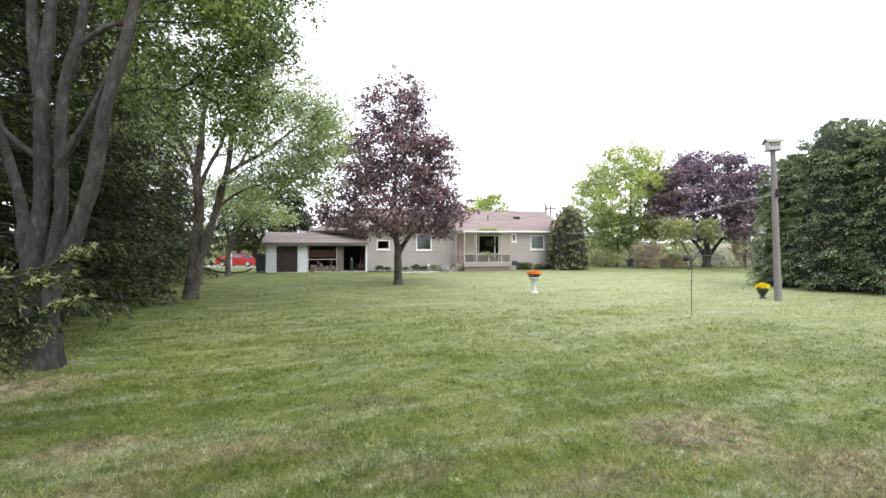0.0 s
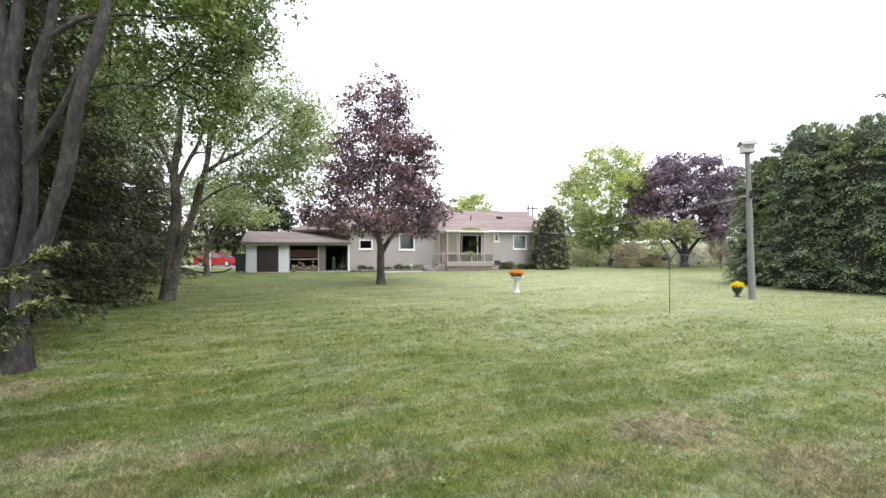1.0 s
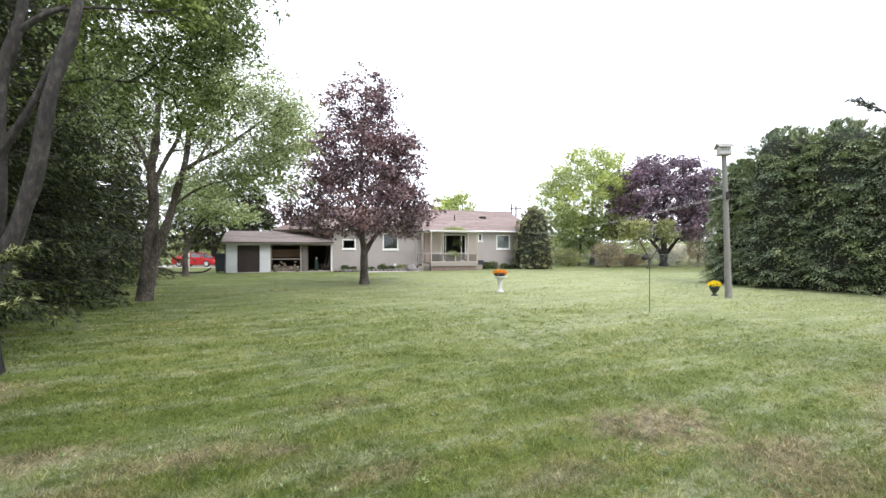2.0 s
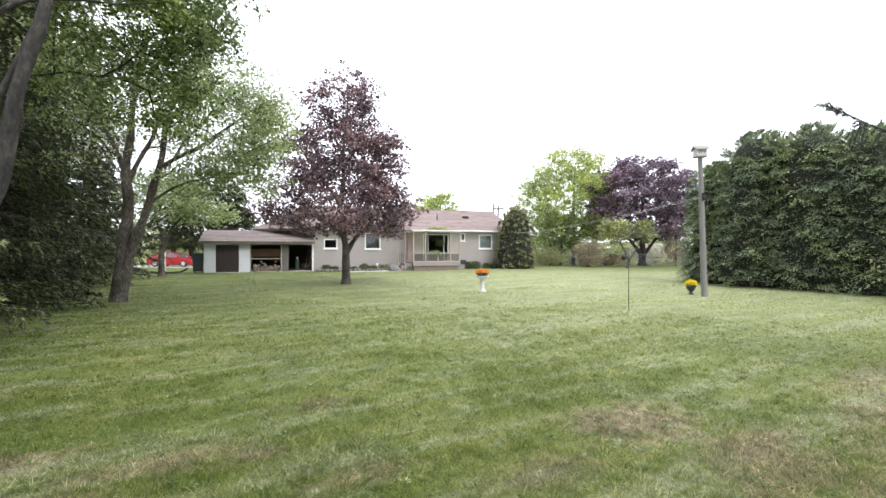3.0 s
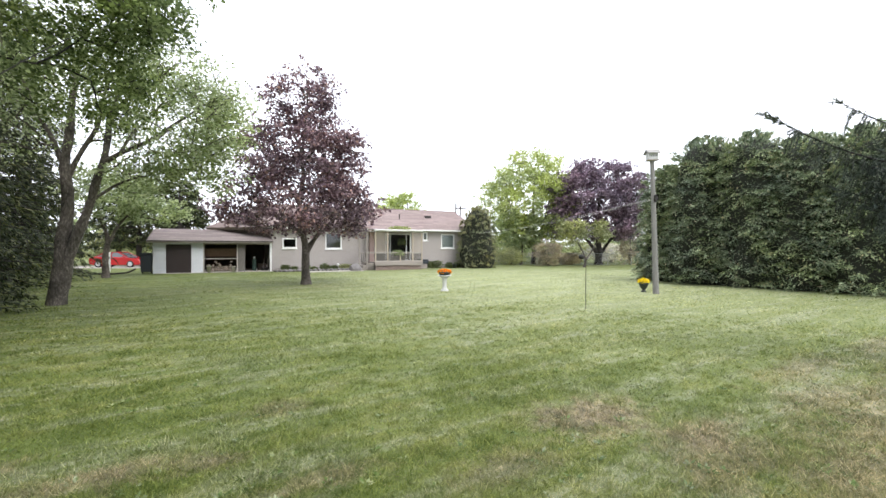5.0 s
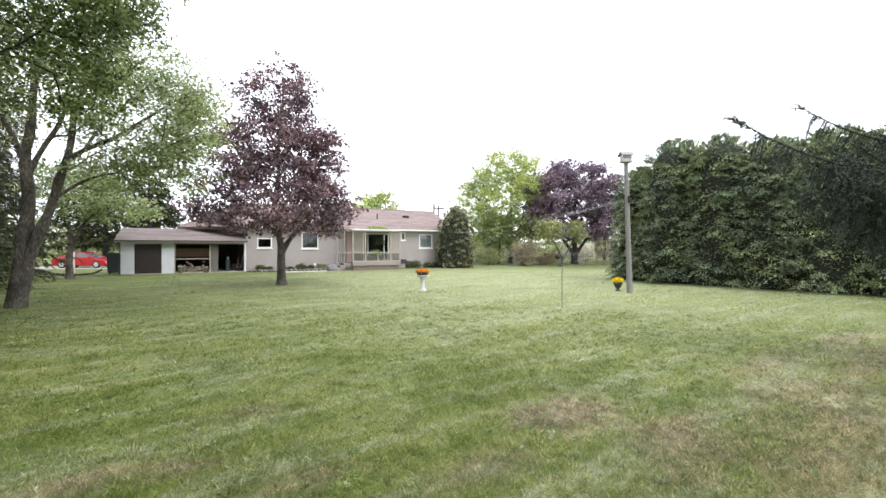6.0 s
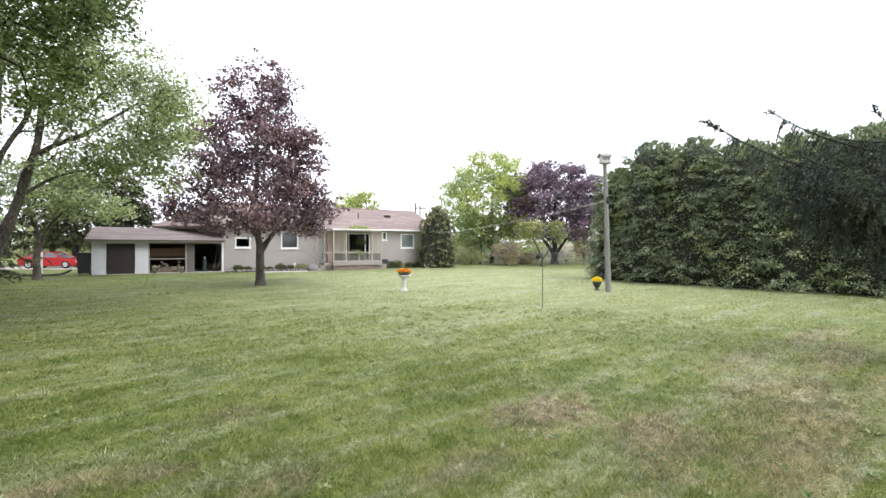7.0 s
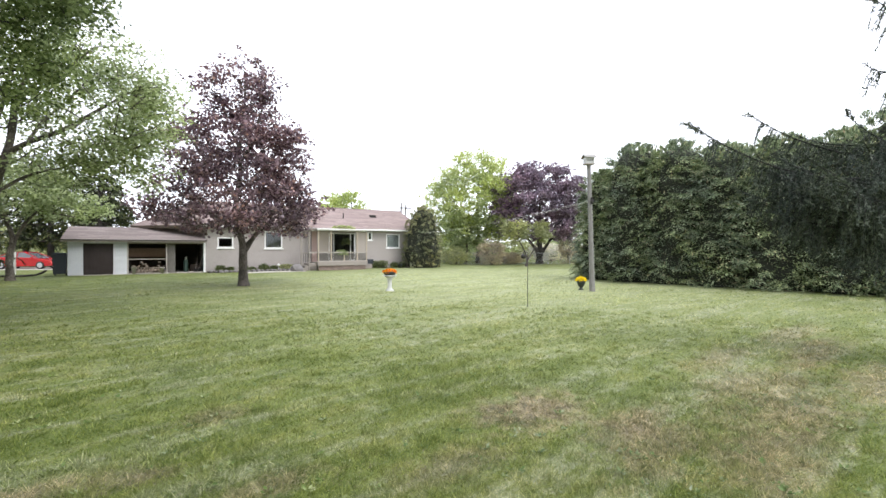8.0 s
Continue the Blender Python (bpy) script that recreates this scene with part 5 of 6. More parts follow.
# ---- near spruces with hanging twigs ----
def hanging_spruce(name, at, tall, boughs, label, seed, needle=NEEDLE_GREY, hang=0.8, tips=None, dense=1.0, main=6):
    """A spruce near the camera: boughs as (height, azimuth in degrees, length, rise), twigs hanging from them, needles along the twigs."""
    rng = np.random.default_rng(seed)
    root = thing(name, pose(*at), label, "conifer")
    tl = smooth_line([(0, 0, 0), (0.03, 0, tall * 0.5), (0, 0, tall)], 0.5)
    chunks = [tube_arrays(tl, np.linspace(0.19, 0.02, len(tl)), 12, 0.03, rng)]
    C, D, tipC, tipD = [], [], [], []
    for order, (z, az, L, rise) in enumerate(boughs):
        full = 1.0 if order < main else 0.35
        a = radians(az)
        d = np.array([math.sin(a), math.cos(a), 0.0])
        t = np.linspace(0, 1, 14)[:, None]
        wob = np.array([0, 0, 1.0]) * (0.02 * np.sin(9 * t + z)) + np.cross(d, [0, 0, 1.0]) * (0.05 * np.sin(5 * t + az))
        pts = np.array([0, 0, z]) + d * L * t + np.array([0, 0, 1.0]) * (rise * t - 0.22 * L * np.sin(np.pi * t) * 0.6) + wob * t
        chunks.append(tube_arrays(pts, np.linspace(0.012 + 0.005 * L, 0.005, 14), 6))
        sd = np.cross(d, [0, 0, 1.0])
        nb = int(L * 150)
        v = rng.uniform(1.5, 12.99, nb)
        j = v.astype(int)
        C.append(pts[j] + (pts[j + 1] - pts[j]) * (v - j)[:, None] + rng.normal(size=(nb, 3)) * 0.008)
        D.append(unit(pts[j + 1] - pts[j]) * 0.8 + rng.normal(size=(nb, 3)) * 0.6)
        n = int(L * 19 * dense * full)
        for k in range(n):
            u = rng.uniform(0.12, 0.88) if rng.uniform() < 0.9 else rng.uniform(0.88, 1.0)
            x = u * 13
            i = min(int(x), 12)
            p = pts[i] + (pts[i + 1] - pts[i]) * (x - i)
            s = rng.choice([-1.0, 1.0])
            out = rng.uniform(0.05, 0.5) * (1.15 - u)
            long = hang * rng.uniform(0.35, 1.1) * (1.05 - 0.75 * u) + 0.10
            m = max(3, int(long / 0.09))
            w = np.linspace(0, 1, m)[:, None]
            q = p + sd * s * out * np.sqrt(w) * (1 + 0.4 * rng.normal()) + d * 0.12 * w - np.array([0, 0, 1.0]) * long * w ** (1.15 if u < 0.85 else 2.5)
            if u > 0.9:
                q = p + (d * 0.8 + sd * s * 0.6 + np.array([0, 0, 0.45])) * (0.06 + 0.13 * rng.uniform()) * w
            chunks.append(tube_arrays(q, np.linspace(0.006, 0.0025, m), 3))
            cnt = int(64 * np.linalg.norm(q[-1] - q[0]) * dense) + 10
            v = rng.uniform(0, m - 1.001, cnt)
            j = v.astype(int)
            C.append(q[j] + (q[j + 1] - q[j]) * (v - j)[:, None])
            D.append(unit(q[j + 1] - q[j]) * 0.9 + rng.normal(size=(cnt, 3)) * 0.55)
            if tips is not None and u > 0.9:
                tipC.append(np.repeat(q[-1:], 16, 0) + rng.normal(size=(16, 3)) * 0.012)
                tipD.append(np.repeat(unit(q[-1:] - q[-2:-1]), 16, 0) + rng.normal(size=(16, 3)) * 0.5)
    part("trunk", mesh_from("trunk", *joined(chunks)), BARK_SHADED, root, smooth=True)
    C, D = np.concatenate(C), np.concatenate(D)
    L = rng.uniform(0.035, 0.075, len(C))
    part("crown", mesh_from("crown", *leaf_arrays(C, D, rng.normal(size=(len(C), 3)), L, L * 0.22)), needle, root)
    if tips is not None:
        C, D = np.concatenate(tipC), np.concatenate(tipD)
        L = rng.uniform(0.03, 0.055, len(C))
        part("new_shoot", mesh_from("new_shoot", *leaf_arrays(C, D, rng.normal(size=(len(C), 3)), L, L * 0.25)), tips, root, "pale yellow-green new growth")
    return root


rng = np.random.default_rng(77)
BOUGHS = [(2.85, -64, 3.25, 0.76), (3.05, -46, 2.2, 0.92), (2.5, -42, 2.3, 0.2), (2.5, -66, 2.1, 0.2), (2.3, -54, 1.7, 0.1), (2.7, -56, 2.1, 0.25), (3.4, -40, 1.5, 0.15), (4.35, -52, 0.75, 0.12), (5.2, -50, 0.65, 0.2), (2.6, -88, 2.0, 0.05), (2.85, -82, 2.2, 0.1), (2.95, -96, 1.8, 0.1), (2.4, -78, 1.8, 0.1), (3.2, -75, 1.3, 0.4),
          (1.9, -40, 1.4, 0.0), (2.1, -30, 1.8, 0.1), (2.9, -25, 1.7, 0.2), (2.2, -60, 2.0, 0.1), (2.6, -34, 1.6, 0.2), (2.4, -46, 2.1, 0.1), (2.7, -68, 2.0, 0.3), (2.7, -60, 2.3, 0.35), (2.8, -45, 1.8, 0.4)]
for k in range(34):
    z = rng.uniform(0.9, 7.2)
    BOUGHS.append((z, rng.uniform(45, 205), 2.3 * (1 - z / 8.6) + 0.3, rng.uniform(0.0, 0.5)))
hanging_spruce("spruce", (8.7, 3.85, 0), 8.6, BOUGHS, "near spruce with dark hanging twigs and upturned bough ends", 78, hang=0.62, dense=1.6, main=24)
BOUGHS = [(1.78, 82, 2.5, -0.1), (1.5, 84, 2.3, -0.05), (1.25, 80, 2.35, 0.0), (1.62, 90, 2.0, -0.15), (1.4, 96, 2.0, -0.1), (1.1, 92, 1.9, -0.05)]
for k in range(30):
    z = rng.uniform(0.5, 8.0)
    BOUGHS.append((z, rng.uniform(100, 420), 1.7 * (1 - z / 9.0) + 0.25, rng.uniform(-0.2, 0.2)))
hanging_spruce("spruce", (-5.45, 3.3, 0), 9.0, BOUGHS, "near spruce with pale new shoots on its bough ends", 79, NEEDLE_DARK, 0.2, NEEDLE_TIP, dense=2.2)

# ---- by the garage ----
car = thing("car", pose(-20.9, 45.6, 0, 0, 0, -10), "red two-box car parked on the driveway", "car")
prof = [(-2.2, 0.32), (-2.28, 0.55), (-2.22, 0.85), (-1.95, 0.95), (-1.3, 0.98), (0.85, 0.93), (1.65, 0.80), (2.15, 0.66), (2.28, 0.48), (2.2, 0.28), (1.75, 0.24), (-1.8, 0.24)]
bm = bmesh.new()
rows_ = []
for y, k in ((-0.84, 0.93), (-0.80, 1.0), (0.80, 1.0), (0.84, 0.93)):
    rows_.append([bm.verts.new((x * (0.985 if k < 1 else 1.0), y, 0.24 + (z - 0.24) * k)) for x, z in prof])
for a, b in zip(rows_, rows_[1:]):
    for k in range(len(prof)):
        bm.faces.new((a[k], a[(k + 1) % len(prof)], b[(k + 1) % len(prof)], b[k]))
bm.faces.new(rows_[0][::-1]); bm.faces.new(rows_[-1])
part("body", bm, RED_PAINT, car)
top = [(-1.8, 0.94), (-1.0, 1.32), (-0.35, 1.39), (0.2, 1.34), (1.2, 0.9)]
bm = bmesh.new()
ra = [bm.verts.new((x, -0.76 + 0.32 * max(0, z - 0.94), z)) for x, z in top]
rb = [bm.verts.new((x, 0.76 - 0.32 * max(0, z - 0.94), z)) for x, z in top]
bm.faces.new(ra); bm.faces.new(rb[::-1])
for k in range(len(top) - 1):
    bm.faces.new((ra[k], rb[k], rb[k + 1], ra[k + 1]))
CAR_GLASS = surface("tinted_car_glass", (0.10, 0.11, 0.12), (0.13, 0.14, 0.15), 2, 0.08, 0, 0.0)
part("cabin_glass", bm, CAR_GLASS, car, "tinted cabin glass")
part("cabin_roof", boxed(-1.02, -0.63, 1.335, 0.25, 0.63, 1.40, 0.025), RED_PAINT, car)
for s in (-1, 1):
    for x0, z0, x1, z1 in ((-0.35, 0.94, -0.3, 1.38), (-1.75, 0.95, -1.0, 1.33), (1.15, 0.92, 0.2, 1.35)):
        y0, y1 = s * (0.765 - 0.32 * max(0, z0 - 0.94)), s * (0.765 - 0.32 * max(0, z1 - 0.94))
        part("pillar", mesh_from("pillar", *tube_arrays([(x0, y0, z0), (x1, y1, z1)], [0.035, 0.035], 6)), RED_PAINT, car)
    for x in (-1.42, 1.4):
        w = part("wheel", turned([(0.2, -0.09), (0.3, -0.1), (0.315, -0.06), (0.315, 0.06), (0.3, 0.1), (0.2, 0.09)], 22), RUBBER, car, m=pose(x, s * 0.78, 0.315, 90, 0, 0), smooth=True)
        part("rim", turned([(0.0, -0.105), (0.06, -0.11), (0.2, -0.095), (0.2, 0.095), (0.06, 0.11), (0.0, 0.105)], 14), ALLOY, w)
    part("headlight", boxed(2.02, s * 0.62 - 0.14, 0.56, 2.2, s * 0.62 + 0.14, 0.66, 0.02), GLASS, car)
    part("mirror", boxed(0.75, s * 0.86 - 0.07, 0.92, 0.88, s * 0.86 + 0.07, 1.02, 0.02), RED_PAINT, car)
part("bumper", boxed(2.16, -0.78, 0.3, 2.31, 0.78, 0.46, 0.04), RED_PAINT, car)

drive = part("driveway", boxed(-26, -3.0, -0.05, 12, 2.6, 0.012), CONCRETE, m=pose(-22.5, 46.6, 0, 0, 0, -10))
tagged(drive, "pale concrete driveway beside the lawn", "driveway", kind="structure")

pt = thing("marker_post", HOUSE @ pose(-3.2, 4.4, 0), "short white marker post beside the driveway", "post")
part("shaft", boxed(-0.06, -0.06, -0.05, 0.06, 0.06, 1.45, 0.012), WHITE, pt)

bin_ = thing("wheeled_bin", HOUSE @ pose(-0.42, 0.5, 0), "dark blue plastic wheeled bin beside the garage", "bin")
bm = boxed(-0.34, -0.36, 0.12, 0.34, 0.36, 1.32, 0.03)
for v in bm.verts:
    if v.co.z < 0.5:
        v.co.x *= 0.85
        v.co.y *= 0.85
part("body", bm, BLACK_PLASTIC, bin_)
part("lid", boxed(-0.37, -0.4, 1.325, 0.37, 0.4, 1.42, 0.03), BLACK_PLASTIC, bin_)
for s in (-0.27, 0.27):
    part("wheel", turned([(0.06, -0.03), (0.12, -0.03), (0.12, 0.03), (0.06, 0.03)], 14), RUBBER, bin_, m=pose(s, 0.28, 0.12, 0, 90, 0))
part("handle", boxed(-0.26, 0.40, 1.22, 0.26, 0.44, 1.27, 0.01), BLACK_PLASTIC, bin_)
edge = part("log_edging", mesh_from("log_edging", *tube_arrays(smooth_line([(-3.0, 0.3, 0.05), (-2.3, 0.1, 0.06), (-1.5, 0.3, 0.1), (-1.0, 0.2, 0.35)], 0.2), np.full(len(smooth_line([(-3.0, 0.3, 0.05), (-2.3, 0.1, 0.06), (-1.5, 0.3, 0.1), (-1.0, 0.2, 0.35)], 0.2)), 0.06), 8, 0.08, np.random.default_rng(1))), BARK_DARK, m=HOUSE)
tagged(edge, "dark fallen branch lying on the grass by the bins", "branch")

# firewood and clutter in the open bay
wood = thing("firewood_stack", HOUSE @ pose(0, 0, 0), "untidy stack of split firewood in the open bay", "firewood")
rng = np.random.default_rng(9)
bm = bmesh.new()
for r in range(6):
    x = 3.25 + 0.05 * (r % 2)
    while x < 5.0:
        s = rng.uniform(0.05, 0.085)
        if r < 3 or rng.uniform() < 0.75 - 0.12 * r:
            m = Matrix.Translation((x, 0.62 + rng.uniform(-0.08, 0.08), 0.12 + 0.125 * r)) @ Euler((radians(90), rng.uniform(0, 3), rng.uniform(-0.25, 0.25))).to_matrix().to_4x4()
            bmesh.ops.create_cone(bm, cap_ends=True, segments=int(rng.integers(4, 8)), radius1=s, radius2=s * 0.95, depth=0.42, matrix=m)
        x += 2 * s + 0.012
logs = part("logs", bm, FIREWOOD, wood)
tagged(logs, kind="stuff")
for k, (x, h, w) in enumerate(((3.35, 0.42, 0.16), (4.9, 0.34, 0.14))):
    p_ = thing("plant_pot", HOUSE @ pose(x, -0.12, 0.035), "pale stone plant pot by the open bay", "plant pot", "pots by the bay")
    part("pot", turned([(w * 0.6, 0), (w, h), (w * 1.08, h), (w * 1.08, h + 0.03), (w * 0.85, h + 0.03), (w * 0.8, h * 0.8), (0, h * 0.8)], 14), CONCRETE, p_, smooth=True)
cyl = thing("gas_cylinder", HOUSE @ pose(6.35, 1.0, 0.036), "dark green gas cylinder standing in the garage", "gas cylinder")
part("tank", turned([(0.13, 0.0), (0.15, 0.03), (0.15, 0.75), (0.12, 0.85), (0.05, 0.9)], 16), surface("dark_green_paint", (0.03, 0.06, 0.05), (0.045, 0.08, 0.065), 3, 0.5), cyl, smooth=True)
part("valve", turned([(0.06, 0.9), (0.06, 1.05), (0.03, 1.06)], 12), WHITE, cyl, "whitish cap")
for k, (x, y, tilt, h) in enumerate(((6.9, 0.8, 10, 1.0), (7.1, 0.75, 14, 1.1), (7.22, 0.9, 9, 0.9))):
    tl_ = thing("garden_tool", HOUSE @ pose(x, y, 0.036, 0, tilt, 0), "long-handled garden tool leaning in the garage", "garden tool", "tools in the garage")
    part("handle", turned([(0.02, 0.2), (0.018, h + 0.2)], 8), GREY_WOOD, tl_)
    part("blade", boxed(-0.1, -0.012, 0.0, 0.1, 0.012, 0.26, 0.006), DARK_METAL, tl_)
bx = thing("storage_box", HOUSE @ pose(6.95, 2.0, 0.036), "dark storage box on the garage floor", "box")
part("body", boxed(-0.3, -0.25, 0, 0.3, 0.25, 0.5, 0.02), DARK_WOOD, bx)

# ---- along the house front ----
path = part("path", boxed(9.6, -2.75, -0.03, 13.8, -1.55, 0.03, 0.01), CONCRETE, m=HOUSE)
tagged(path, "pale concrete garden path before the house", "path", kind="structure")
rng = np.random.default_rng(12)
EDGE_ROCK = bmesh.new()
bmesh.ops.create_icosphere(EDGE_ROCK, subdivisions=2, radius=0.5)
for v in EDGE_ROCK.verts:
    v.co *= 1 + 0.22 * noise.noise(v.co * 2.3)
rock_me = bpy.data.meshes.new("edging_stone")
EDGE_ROCK.to_mesh(rock_me)
EDGE_ROCK.free()
rock_me.materials.append(STONE)
for k in range(19):
    s = rng.uniform(0.24, 0.38)
    o = new("edging_stone", rock_me)
    o.matrix_basis = HOUSE @ pose(7.75 + 0.305 * k, -1.05 + rng.uniform(-0.04, 0.04), 0.07, 0, 0, rng.uniform(0, 360)) @ Matrix.Diagonal((s * 1.15, s * 0.8, s * 0.75, 1))
    tagged(o, "rough grey stone edging the flower bed", "stone", "edging stones")
soil = part("flower_bed", boxed(7.6, -0.95, -0.03, 13.5, -0.06, 0.07, 0.02), surface("dark_soil", (0.05, 0.04, 0.03), (0.08, 0.065, 0.05), 4, 0.95), m=HOUSE)
tagged(soil, "dark soil bed along the house wall", "flower bed", kind="structure")
BED = [(8.4, 0.34, 0.2, LEAF_BED), (9.0, 0.24, 0.14, LEAF_BED), (9.9, 0.3, 0.2, LEAF_BED), (10.5, 0.2, 0.12, LEAF_BED), (11.3, 0.36, 0.22, LEAF_BED), (12.0, 0.26, 0.15, LEAF_BED), (12.9, 0.55, 0.2, LEAF_OLIVE)]
for k, (x, r, h, lf) in enumerate(BED):
    bush("bed_shrub", tuple((HOUSE @ Vector((x, -0.55, 0.06)))), (r, r * 0.8, h), 120 + k, "low leafy shrub in the bed by the wall", lf, 900, 0.09, "shrubs in the bed", stems=5)
boul = part("boulder", rock_me.copy(), STONE, m=HOUSE @ pose(13.25, -2.35, 0.2) @ Matrix.Diagonal((0.95, 0.7, 0.75, 1)))
tagged(boul, "large grey boulder beside the porch steps", "boulder")
lampb = thing("garden_lamp", HOUSE @ pose(12.3, -0.75, 0.07), "small white garden lamp in the bed", "garden lamp")
part("stake", turned([(0.015, 0.0), (0.015, 0.3)], 8), WHITE, lampb)
part("head", turned([(0.05, 0.3), (0.09, 0.36), (0.09, 0.45), (0.03, 0.5)], 12), WHITE, lampb)
for k, (x, y, r, h) in enumerate(((20.3, -0.5, 0.4, 0.3), (21.0, -0.55, 0.5, 0.32), (22.2, -0.5, 0.35, 0.22), (22.9, -0.5, 0.3, 0.2))):
    bush("bed_shrub", tuple(HOUSE @ Vector((x, y, 0))), (r, r * 0.8, h), 140 + k, "low leafy shrub beside the porch", LEAF_BED, 900, 0.1, "shrubs in the bed", stems=5)
tub = thing("tub", HOUSE @ pose(19.6, -0.6, 0.0), "dark plastic tub on a stand beside the porch", "tub")
part("stand", boxed(-0.3, -0.25, 0.0, 0.3, 0.25, 0.4, 0.02), GREY_WOOD, tub)
part("body", boxed(-0.4, -0.3, 0.402, 0.4, 0.3, 0.78, 0.04), BLACK_PLASTIC, tub)
pot2 = thing("plant_pot", HOUSE @ pose(22.5, -0.95, 0), "dark pot standing by the house wall", "plant pot")
part("pot", turned([(0.14, 0), (0.2, 0.3), (0.21, 0.34), (0.17, 0.34), (0.15, 0.26), (0, 0.26)], 14), POT_DARK, pot2, smooth=True)
# plants in the porch
bush("climber", tuple(HOUSE @ Vector((16.9, -1.95, 3.2))), (0.85, 0.18, 0.13), 150, "yellow-green climber lying on the porch beam", LEAF_LIME, 900, 0.09, stems=4)
hb = thing("hanging_basket", HOUSE @ pose(17.45, -1.2, 2.0), "leafy hanging basket under the porch beam", "hanging basket")
part("basket", turned([(0.06, 0.0), (0.16, 0.06), (0.2, 0.16), (0.17, 0.16), (0, 0.1)], 14), DARK_METAL, hb, smooth=True)
petals("foliage", (0, 0, 0.05), 0.34, 0.5, NEEDLE_DARK, hb, 8, 700, 0.1, "dark trailing foliage")
part("chain", mesh_from("chain", *tube_arrays([(0, 0, 0.2), (0, 0, 1.2)], [0.008, 0.008], 5)), DARK_METAL, hb)
tb = thing("porch_planter", HOUSE @ pose(16.9, -1.65, 0.64), "leafy planter box behind the porch railing", "planter")
part("trough", boxed(-0.6, -0.15, 0, 0.6, 0.15, 0.5, 0.02), GREY_WOOD, tb)
petals("foliage", (0, 0, 0.5), 0.55, 0.42, LEAF_GREEN, tb, 9, 700, 0.09, "green foliage")

# ---- beyond the lawn ----
F0, F1 = Vector((14.0, 44.3, 0)), Vector((31.0, 41.2, 0))
fence = thing("fence", Matrix.Translation(F0) @ Matrix.Rotation(math.atan2(F1.y - F0.y, F1.x - F0.x), 4, "Z"), "grey chain-link fence along the back boundary", "fence")
FL = (F1 - F0).length
for k in range(8):
    part("post", turned([(0.035, -0.05), (0.035, 1.25), (0.01, 1.28)], 8), GALV, fence, m=pose(FL * k / 7, 0, 0))
part("top_rail", mesh_from("top_rail", *tube_arrays([(0, 0, 1.2), (FL, 0, 1.2)], [0.022, 0.022], 6)), GALV, fence)
ch = []
k = -1.2
while k < FL:
    for s in (1, -1):
        a, b = max(0, k), min(FL, k + 1.2)
        za, zb = a - k, b - k
        if s < 0:
            za, zb = 1.2 - za, 1.2 - zb
        if b - a > 0.05:
            ch.append(tube_arrays([(a, 0.004 * s, za), (b, 0.004 * s, zb)], [0.004, 0.004], 3))
    k += 0.11
tagged(part("chain_link", mesh_from("chain_link", *joined(ch)), GALV, fence), kind="stuff")

bush("shrub", (19.0, 41.2, 0), (1.55, 1.3, 1.25), 160, "leafless grey-brown twiggy shrub before the fence", LEAF_TWIG, 6000, 0.13, stems=26)
bush("shrub", (28.7, 42.0, 0), (1.3, 1.2, 2.1), 161, "tall pinkish-brown shrub just coming into leaf", LEAF_TWIG, 6000, 0.13, stems=30)
bush("shrub", (15.9, 43.4, 0), (1.4, 1.1, 0.85), 162, "olive shrub in front of the fence", LEAF_OLIVE, 3500, 0.14)
bush("shrub", (22.2, 43.0, 0), (1.2, 1.0, 0.6), 163, "olive shrub in front of the fence", LEAF_TWIG, 3500, 0.14)
bush("blossom_shrub", (30.6, 48.6, 0), (3.4, 1.2, 1.15), 164, "white-flowering shrub behind the fence", LEAF_BLOSSOM, 9000, 0.14, stems=20)
bush("blossom_shrub", (36.5, 46.0, 0), (3.0, 1.6, 1.2), 165, "white-flowering shrub behind the fence", LEAF_BLOSSOM, 7000, 0.14, stems=20)
for k, (x, y, r, h, lf) in enumerate(((13.5, 52, 3.0, 1.8, LEAF_GREEN), (18.5, 55, 3.4, 1.6, LEAF_OLIVE), (24.0, 54, 3.5, 1.4, LEAF_GREEN), (29.5, 56, 3.5, 1.5, LEAF_OLIVE), (36.0, 56, 4.0, 1.8, LEAF_GREEN),
                                     (-26.0, 56.0, 3.6, 1.9, LEAF_OLIVE), (-20.0, 58.0, 3.2, 1.8, LEAF_TWIG), (-32.5, 55.0, 3.8, 2.0, LEAF_OLIVE), (-38.5, 50.0, 4.0, 2.2, LEAF_GREEN))):
    bush("shrub", (x, y, 0), (r, 2.0, h), 170 + k, "rounded garden shrub in the distance", lf, 4500, 0.22, "distant shrubs", stems=8)
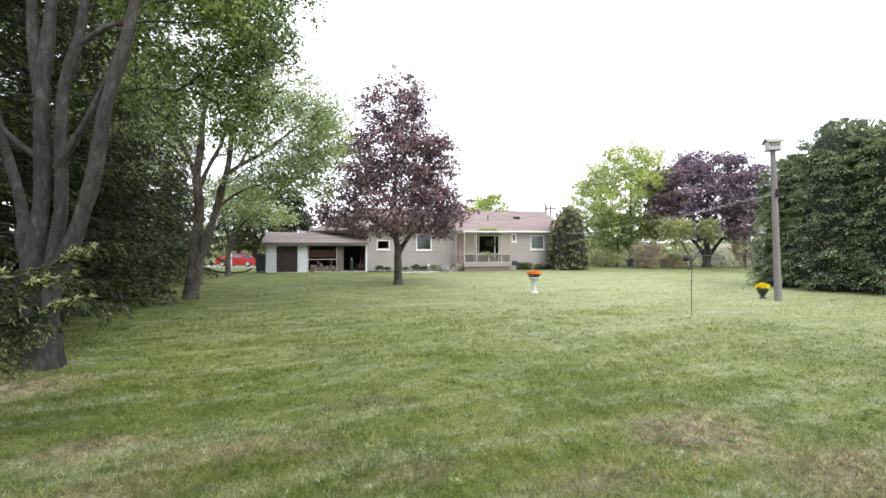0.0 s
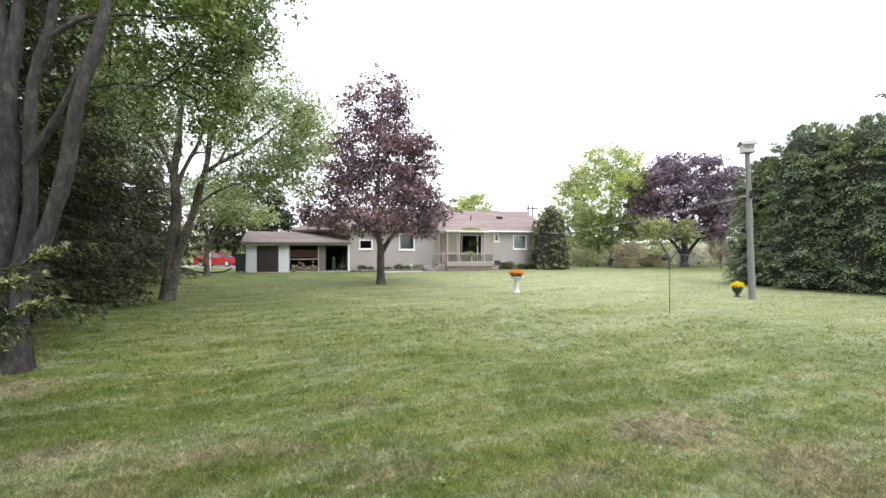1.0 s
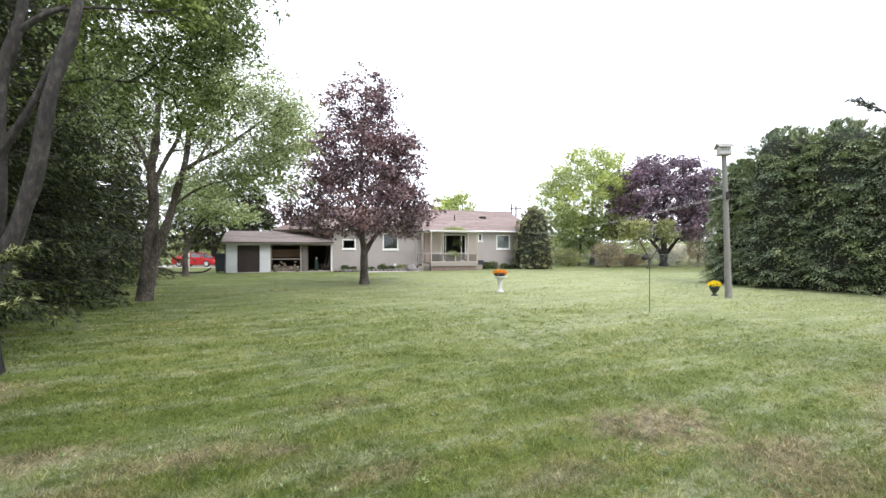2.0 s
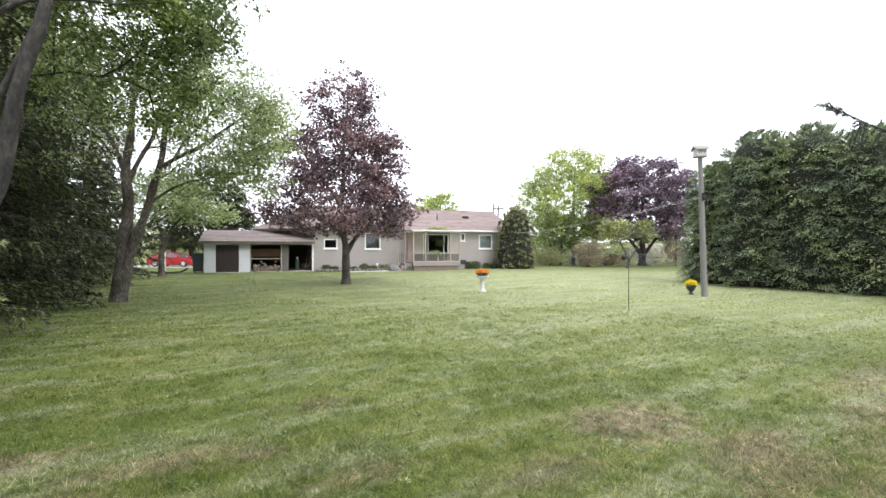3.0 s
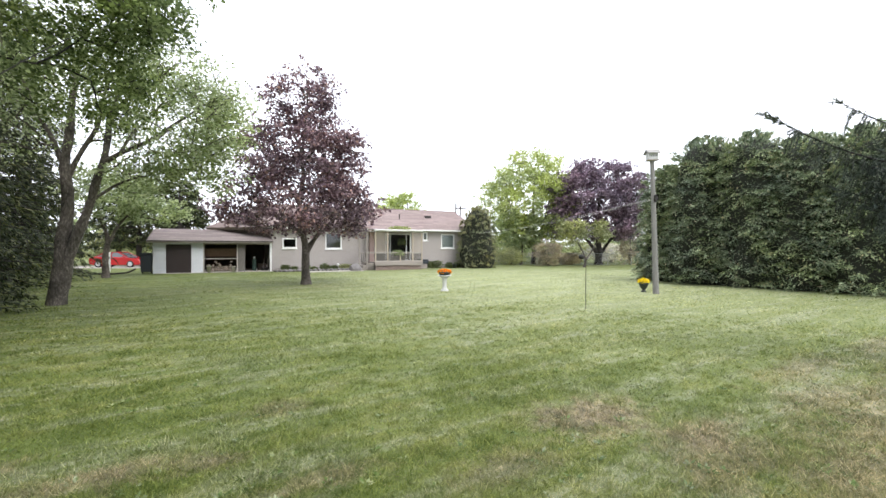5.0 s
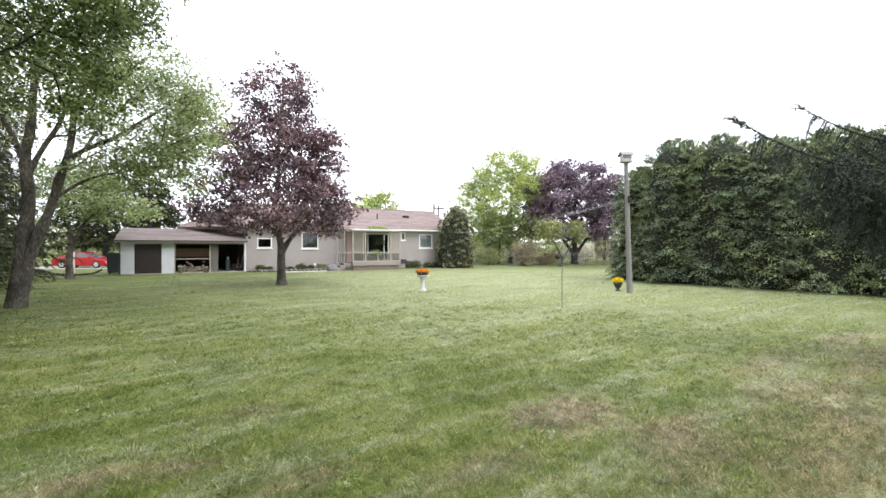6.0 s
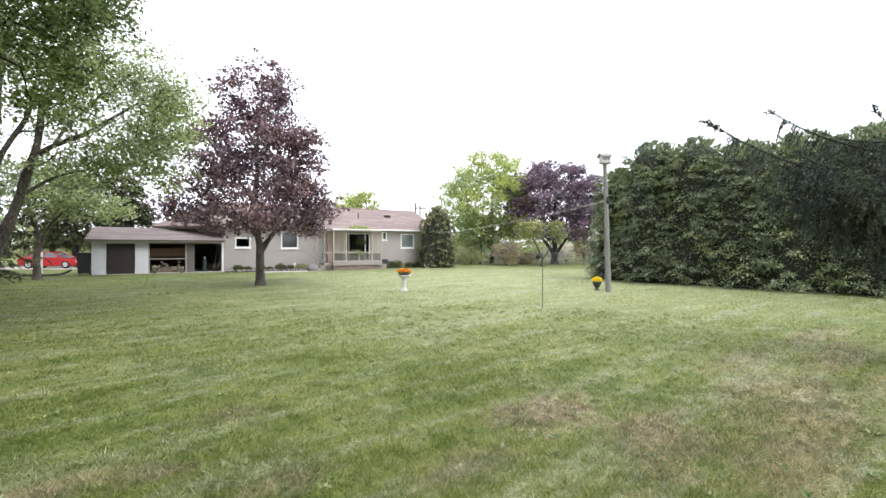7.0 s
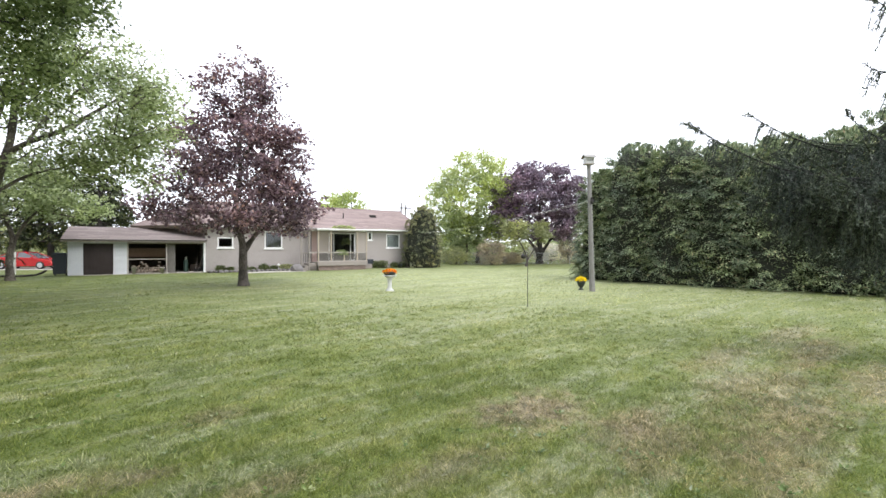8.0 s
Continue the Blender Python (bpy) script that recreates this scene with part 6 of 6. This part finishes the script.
for k, (x, y, tall, wide) in enumerate(((-18.0, 53.5, 9.5, 3.0), (-24.5, 53.0, 10.5, 3.2), (-30.0, 50.0, 11.0, 3.4), (-25.5, 33.0, 10.5, 3.0), (-36.0, 44.0, 12.0, 3.6), (-17.2, 49.0, 10.5, 3.3), (-21.5, 50.5, 11.5, 3.4))):
    spruce("spruce", (x, y, 0), tall, wide, 190 + k, "dark spruce standing beyond the driveway", NEEDLE_DARK, 12000, 2.3, 0.42, "distant spruces")
far = crown_points(80, (0, 0, 6.3), (4.0, 3.4, 3.0), 201, None, 0.3, 0.4)
broadleaf("tree", (7.2, 60.0, 0), [([(0, 0, -0.05), (0.1, 0, 3.0), (0, 0, 8.5)], 0.25, 0.05)], far, 0.7, 9000, 0.3, BARK_BROWN, LEAF_LIME, "yellow-green tree standing behind the house", tip=0.02, seed=202)
far = crown_points(60, (0, 0, 3.6), (2.5, 2.0, 2.2), 203, None, 0.3)
broadleaf("tree", (17.6, 44.8, 0), [([(0, 0, -0.05), (0.1, 0, 2.0), (0, 0, 5.0)], 0.14, 0.05)], far, 0.5, 9000, 0.2, BARK_BROWN, LEAF_GREEN, "mid-green tree behind the pyramid cedar", tip=0.02, seed=204)

for k, (x, y, h) in enumerate(((17.0, 73.1, 9.4), (17.9, 73.6, 9.1))):
    up = thing("utility_pole", pose(x, y, 0), "timber utility pole standing behind the house", "utility pole", "utility poles")
    part("shaft", turned([(0.16, -0.1), (0.12, h), (0.1, h + 0.02)], 10), BARK_BROWN, up)
    if k:
        part("crossarm", boxed(-1.0, -0.06, h - 0.62, 1.0, 0.06, h - 0.43, 0.01), BARK_BROWN, up)
        for s in (-0.85, 0.85):
            part("insulator", turned([(0.04, h - 0.43), (0.06, h - 0.35), (0.03, h - 0.25)], 8), WHITE, up, m=pose(s, 0, 0))

# woods on the horizon all round
rng = np.random.default_rng(31)
n = 24000
a = rng.uniform(0, 2 * np.pi, n)
R = rng.uniform(105, 140, n)
top = 4.2 + 1.6 * np.sin(a * 9) + 1.2 * np.sin(a * 23 + 1) + 0.8 * np.sin(a * 51)
C = np.stack([R * np.sin(a), R * np.cos(a), top * rng.uniform(0, 1, n) ** 0.6], 1)
L = rng.uniform(0.7, 1.5, n)
woods = part("far_woods", mesh_from("far_woods", *leaf_arrays(C, rng.normal(size=(n, 3)), rng.normal(size=(n, 3)), L, L * 0.8)), LEAF_GREEN)
tagged(woods, "low band of distant green woods", "woods", kind="stuff")
